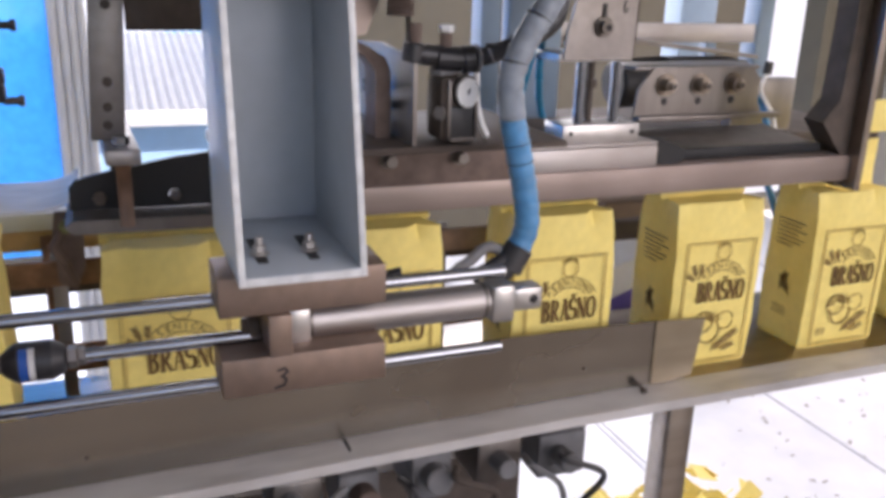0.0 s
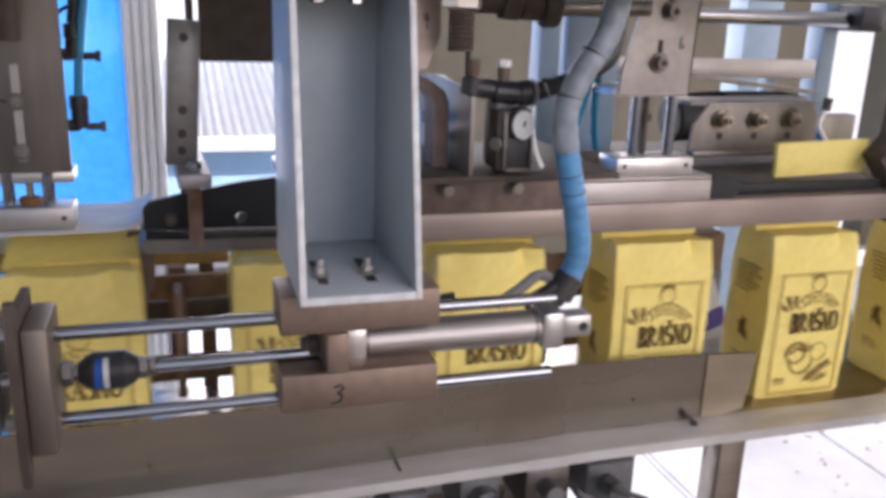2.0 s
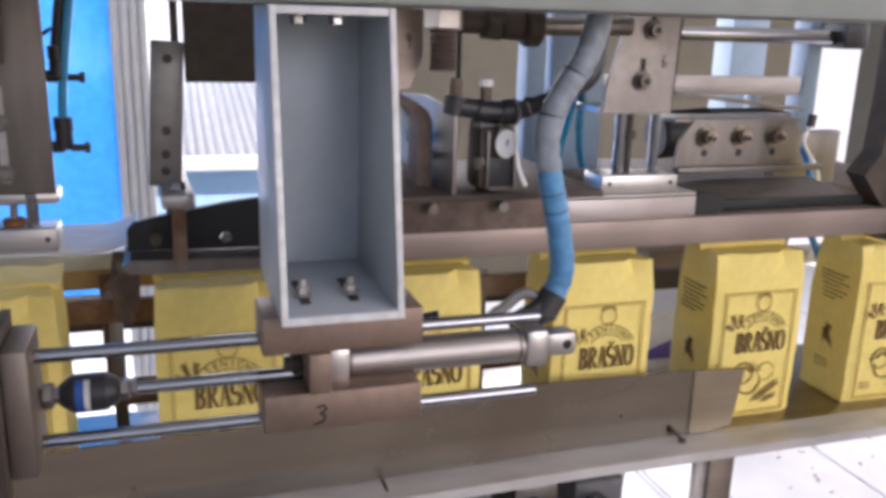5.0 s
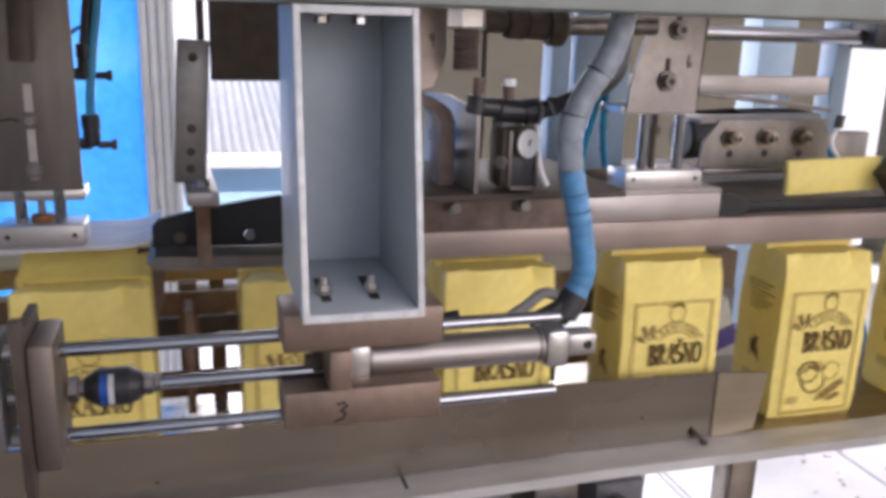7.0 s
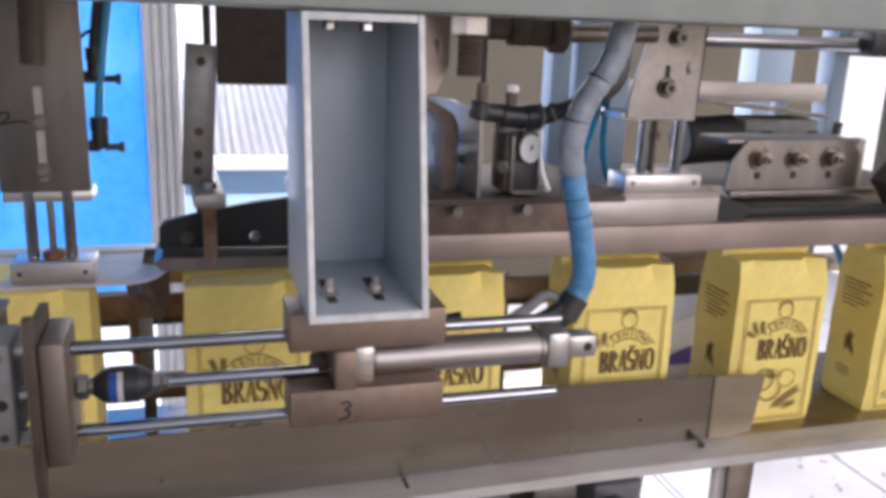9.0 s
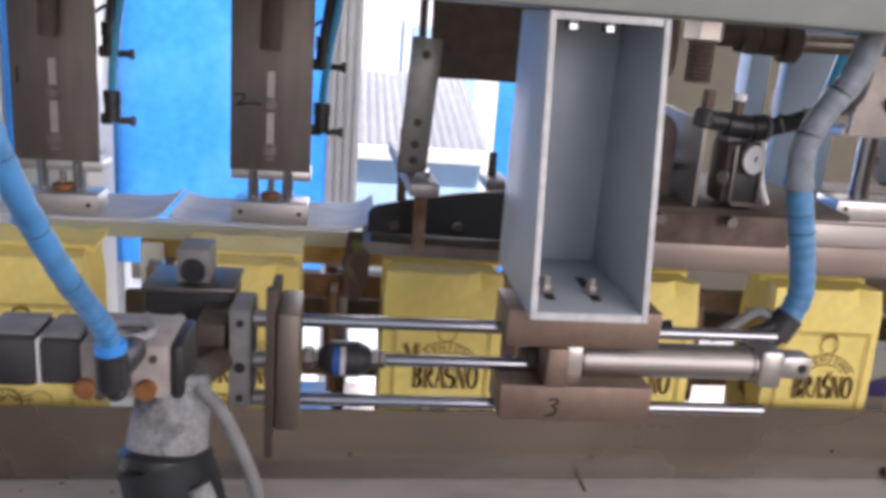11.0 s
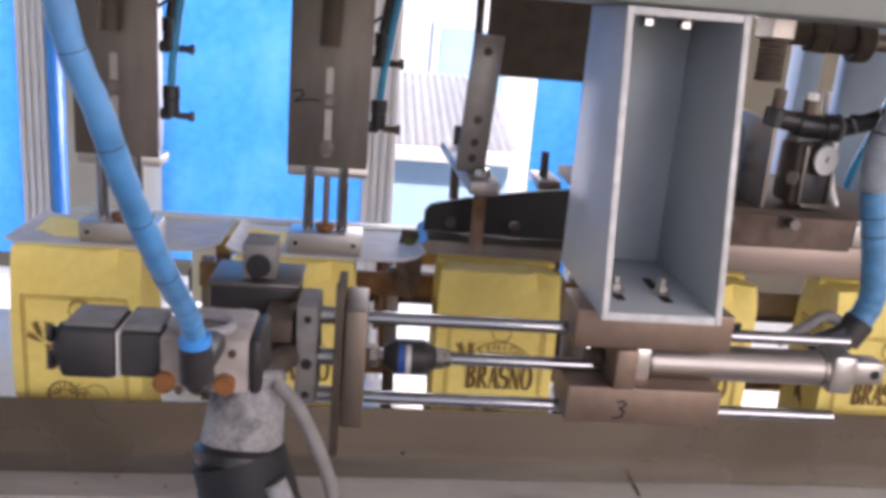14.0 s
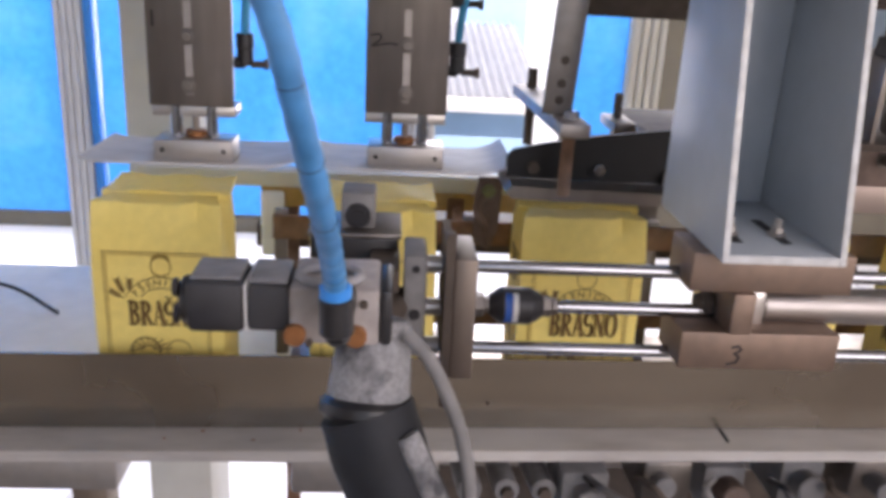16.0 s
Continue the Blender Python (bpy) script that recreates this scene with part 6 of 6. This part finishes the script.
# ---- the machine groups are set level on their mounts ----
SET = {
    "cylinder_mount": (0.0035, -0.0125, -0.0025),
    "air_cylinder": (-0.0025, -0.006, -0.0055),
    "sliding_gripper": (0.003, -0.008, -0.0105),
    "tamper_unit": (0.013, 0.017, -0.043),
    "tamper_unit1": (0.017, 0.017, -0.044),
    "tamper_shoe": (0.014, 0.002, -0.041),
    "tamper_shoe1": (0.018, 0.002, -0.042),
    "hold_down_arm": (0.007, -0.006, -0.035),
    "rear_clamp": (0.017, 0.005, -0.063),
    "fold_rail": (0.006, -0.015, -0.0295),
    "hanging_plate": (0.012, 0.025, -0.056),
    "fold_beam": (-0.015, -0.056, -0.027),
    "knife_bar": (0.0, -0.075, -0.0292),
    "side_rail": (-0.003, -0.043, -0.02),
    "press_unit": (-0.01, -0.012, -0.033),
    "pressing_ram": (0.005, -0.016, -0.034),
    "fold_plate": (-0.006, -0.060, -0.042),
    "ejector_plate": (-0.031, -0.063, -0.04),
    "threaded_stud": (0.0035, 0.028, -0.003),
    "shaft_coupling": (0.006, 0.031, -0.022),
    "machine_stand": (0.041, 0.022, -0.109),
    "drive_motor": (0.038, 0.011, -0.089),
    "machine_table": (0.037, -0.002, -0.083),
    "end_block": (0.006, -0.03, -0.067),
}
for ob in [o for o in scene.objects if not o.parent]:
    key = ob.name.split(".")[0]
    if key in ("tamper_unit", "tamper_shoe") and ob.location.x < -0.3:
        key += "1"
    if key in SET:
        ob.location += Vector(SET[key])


# ---- what moves ----
def ease(u):
    u = max(0.0, min(1.0, u))
    return u * u * (3 - 2 * u)


INDEX = ((1.35, 2.35), (6.27, 7.40), (11.0, 12.15))
STEPS = [i * 0.1 for i in range(161)]


def travel(t):
    """How many stations the bags have gone by t."""
    return sum(ease((t - a) / (b - a)) for a, b in INDEX)


def keyed(pairs):
    """A value by linear steps between (seconds, value) pairs."""
    def at(t):
        for (t0, v0), (t1, v1) in zip(pairs, pairs[1:]):
            if t < t1:
                return v0 + (v1 - v0) * max(0.0, (t - t0) / (t1 - t0))
        return pairs[-1][1]
    return at


def motions():
    cut = (3.15, 8.12, 13.02)
    for k, bag, flap in BAGS:
        rows, turns = [], []
        n = k - 2               # the indexings after which the bag stands under the press
        fold = cut[n - 1] if 1 <= n <= 3 else (None if n > 3 else -1)
        for t in STEPS:
            x = X0 + SHIFT * (k - travel(t))
            if k - travel(t) < -2:            # the last station hands the bag on
                x -= 4.0 * SHIFT * (-2 - (k - travel(t)))
            rows.append((t, pose(x, BAG_Y, DECK)))
            a = 0 if fold is None else 64 * ease((t - fold + 0.08) / 0.12)
            if k - travel(t) < -0.5:
                a = max(a, 64) + 22 * ease(-0.5 - (k - travel(t))) * 2
            a = min(a, 86)
            turns.append((t, pose(0, FLAP_Y, BH - 0.001, -a, 0, 0)))
        walk(bag, rows)
        walk(flap, turns)
    for i, ob in enumerate(OFFCUTS):
        k, c, rows = 4 + i, cut[i], []
        z = OFF_Z
        for t in STEPS:
            if t < c:
                rows.append((t, pose(X0 + SHIFT * (k - travel(t)) + OFF_X, OFF_Y, z, 0, -2, 0)))
        x = X0 + SHIFT * 3 + OFF_X
        rows += [(c + 0.03, pose(x - 0.006, OFF_Y - 0.004, z - 0.001, -5, -2, 0)), (c + 0.15, pose(x + 0.006, 0.165, z - 0.022, -35, 7, 0)), (c + 0.25, pose(x + 0.045, 0.03, z - 0.05, -80, 12, -10)),
                 (c + 0.35, pose(x + 0.16, -0.12, z - 0.16, -120, 20, -20)), (c + 0.5, pose(x + 0.22, -0.22, z - 0.55, -170, 25, -25)), (c + 0.65, pose(x + 0.25, -0.26, 0.04, -180, 0, -25)),
                 (c + 1.0, pose(x + 0.25, -0.26, 0.01, -180, 0, -25)), (16.0, pose(x + 0.25, -0.26, 0.01, -180, 0, -25))]
        walk(ob, rows)
    shoot = keyed(((0, 0), (3.1, 0), (3.2, 0.015), (3.3, 0.07), (3.4, 0.08), (3.5, 0.076), (3.6, 0.055), (3.7, 0.015), (3.8, 0),
                   (8.05, 0), (8.1, 0.012), (8.2, 0.045), (8.3, 0.08), (8.5, 0.076), (8.6, 0.06), (8.7, 0.012), (8.8, 0),
                   (12.95, 0), (13.0, 0.0065), (13.1, 0.042), (13.2, 0.066), (13.3, 0.069), (13.4, 0.055), (13.5, 0.034), (13.6, 0.016), (13.7, 0.005), (13.8, 0), (16, 0)))
    base = SLIDER.location.copy()
    walk(SLIDER, [(t, pose(base.x + shoot(t), base.y, base.z)) for t in STEPS])
    for ob, lift in ((SHOE_2, (4.75, 9.76, 14.65)), (SHOE_1, (5.3, 10.25, 15.22))):
        pairs = [(0, 0)]
        for d, u in zip((3.82, 8.78, 13.74), lift):
            pairs += [(d, 0), (d + 0.14, -0.031), (u, -0.031), (u + 0.14, 0)]
        at, p = keyed(pairs), ob.location.copy()
        walk(ob, [(t, pose(p.x, p.y, p.z + at(t))) for t in STEPS])
    pairs = [(0, 0)]
    for u, d in ((2.05, 3.92), (6.98, 8.86), (11.9, 13.79)):
        pairs += [(u, 0), (u + 0.2, 0.046), (d, 0.046), (d + 0.16, 0)]
    at, p = keyed(pairs), PRESS.location.copy()
    walk(PRESS, [(t, pose(p.x, p.y, p.z + at(t))) for t in STEPS])
    pairs = [(0, 0)]
    for c, back in zip(cut, (4.12, 9.05, 14.0)):
        pairs += [(c - 0.05, 0), (c + 0.1, 1), (back, 1), (back + 0.2, 0)]
    at, p = keyed(pairs), EJECTOR.location.copy()
    walk(EJECTOR, [(t, pose(p.x, p.y - 0.055 * at(t), p.z - 0.008 * at(t))) for t in STEPS])
    q = FOLDER.location.copy()
    walk(FOLDER, [(t, pose(q.x, q.y - 0.075 * at(t), q.z)) for t in STEPS])
    p, rows = LUGS.location.copy(), []
    for t in STEPS:
        fwd, x = 0.0, 0.0
        for a, b in INDEX:
            fwd = max(fwd, ease((t - a + 0.7) / 0.4) * (1 - ease((t - b - 0.1) / 0.3)))
            x -= SHIFT * ease((t - a) / (b - a)) * (1 - ease((t - b - 0.5) / 1.2))
        rows.append((t, pose(p.x + x, p.y + 0.055 * (1 - fwd), p.z)))
    walk(LUGS, rows)


motions()
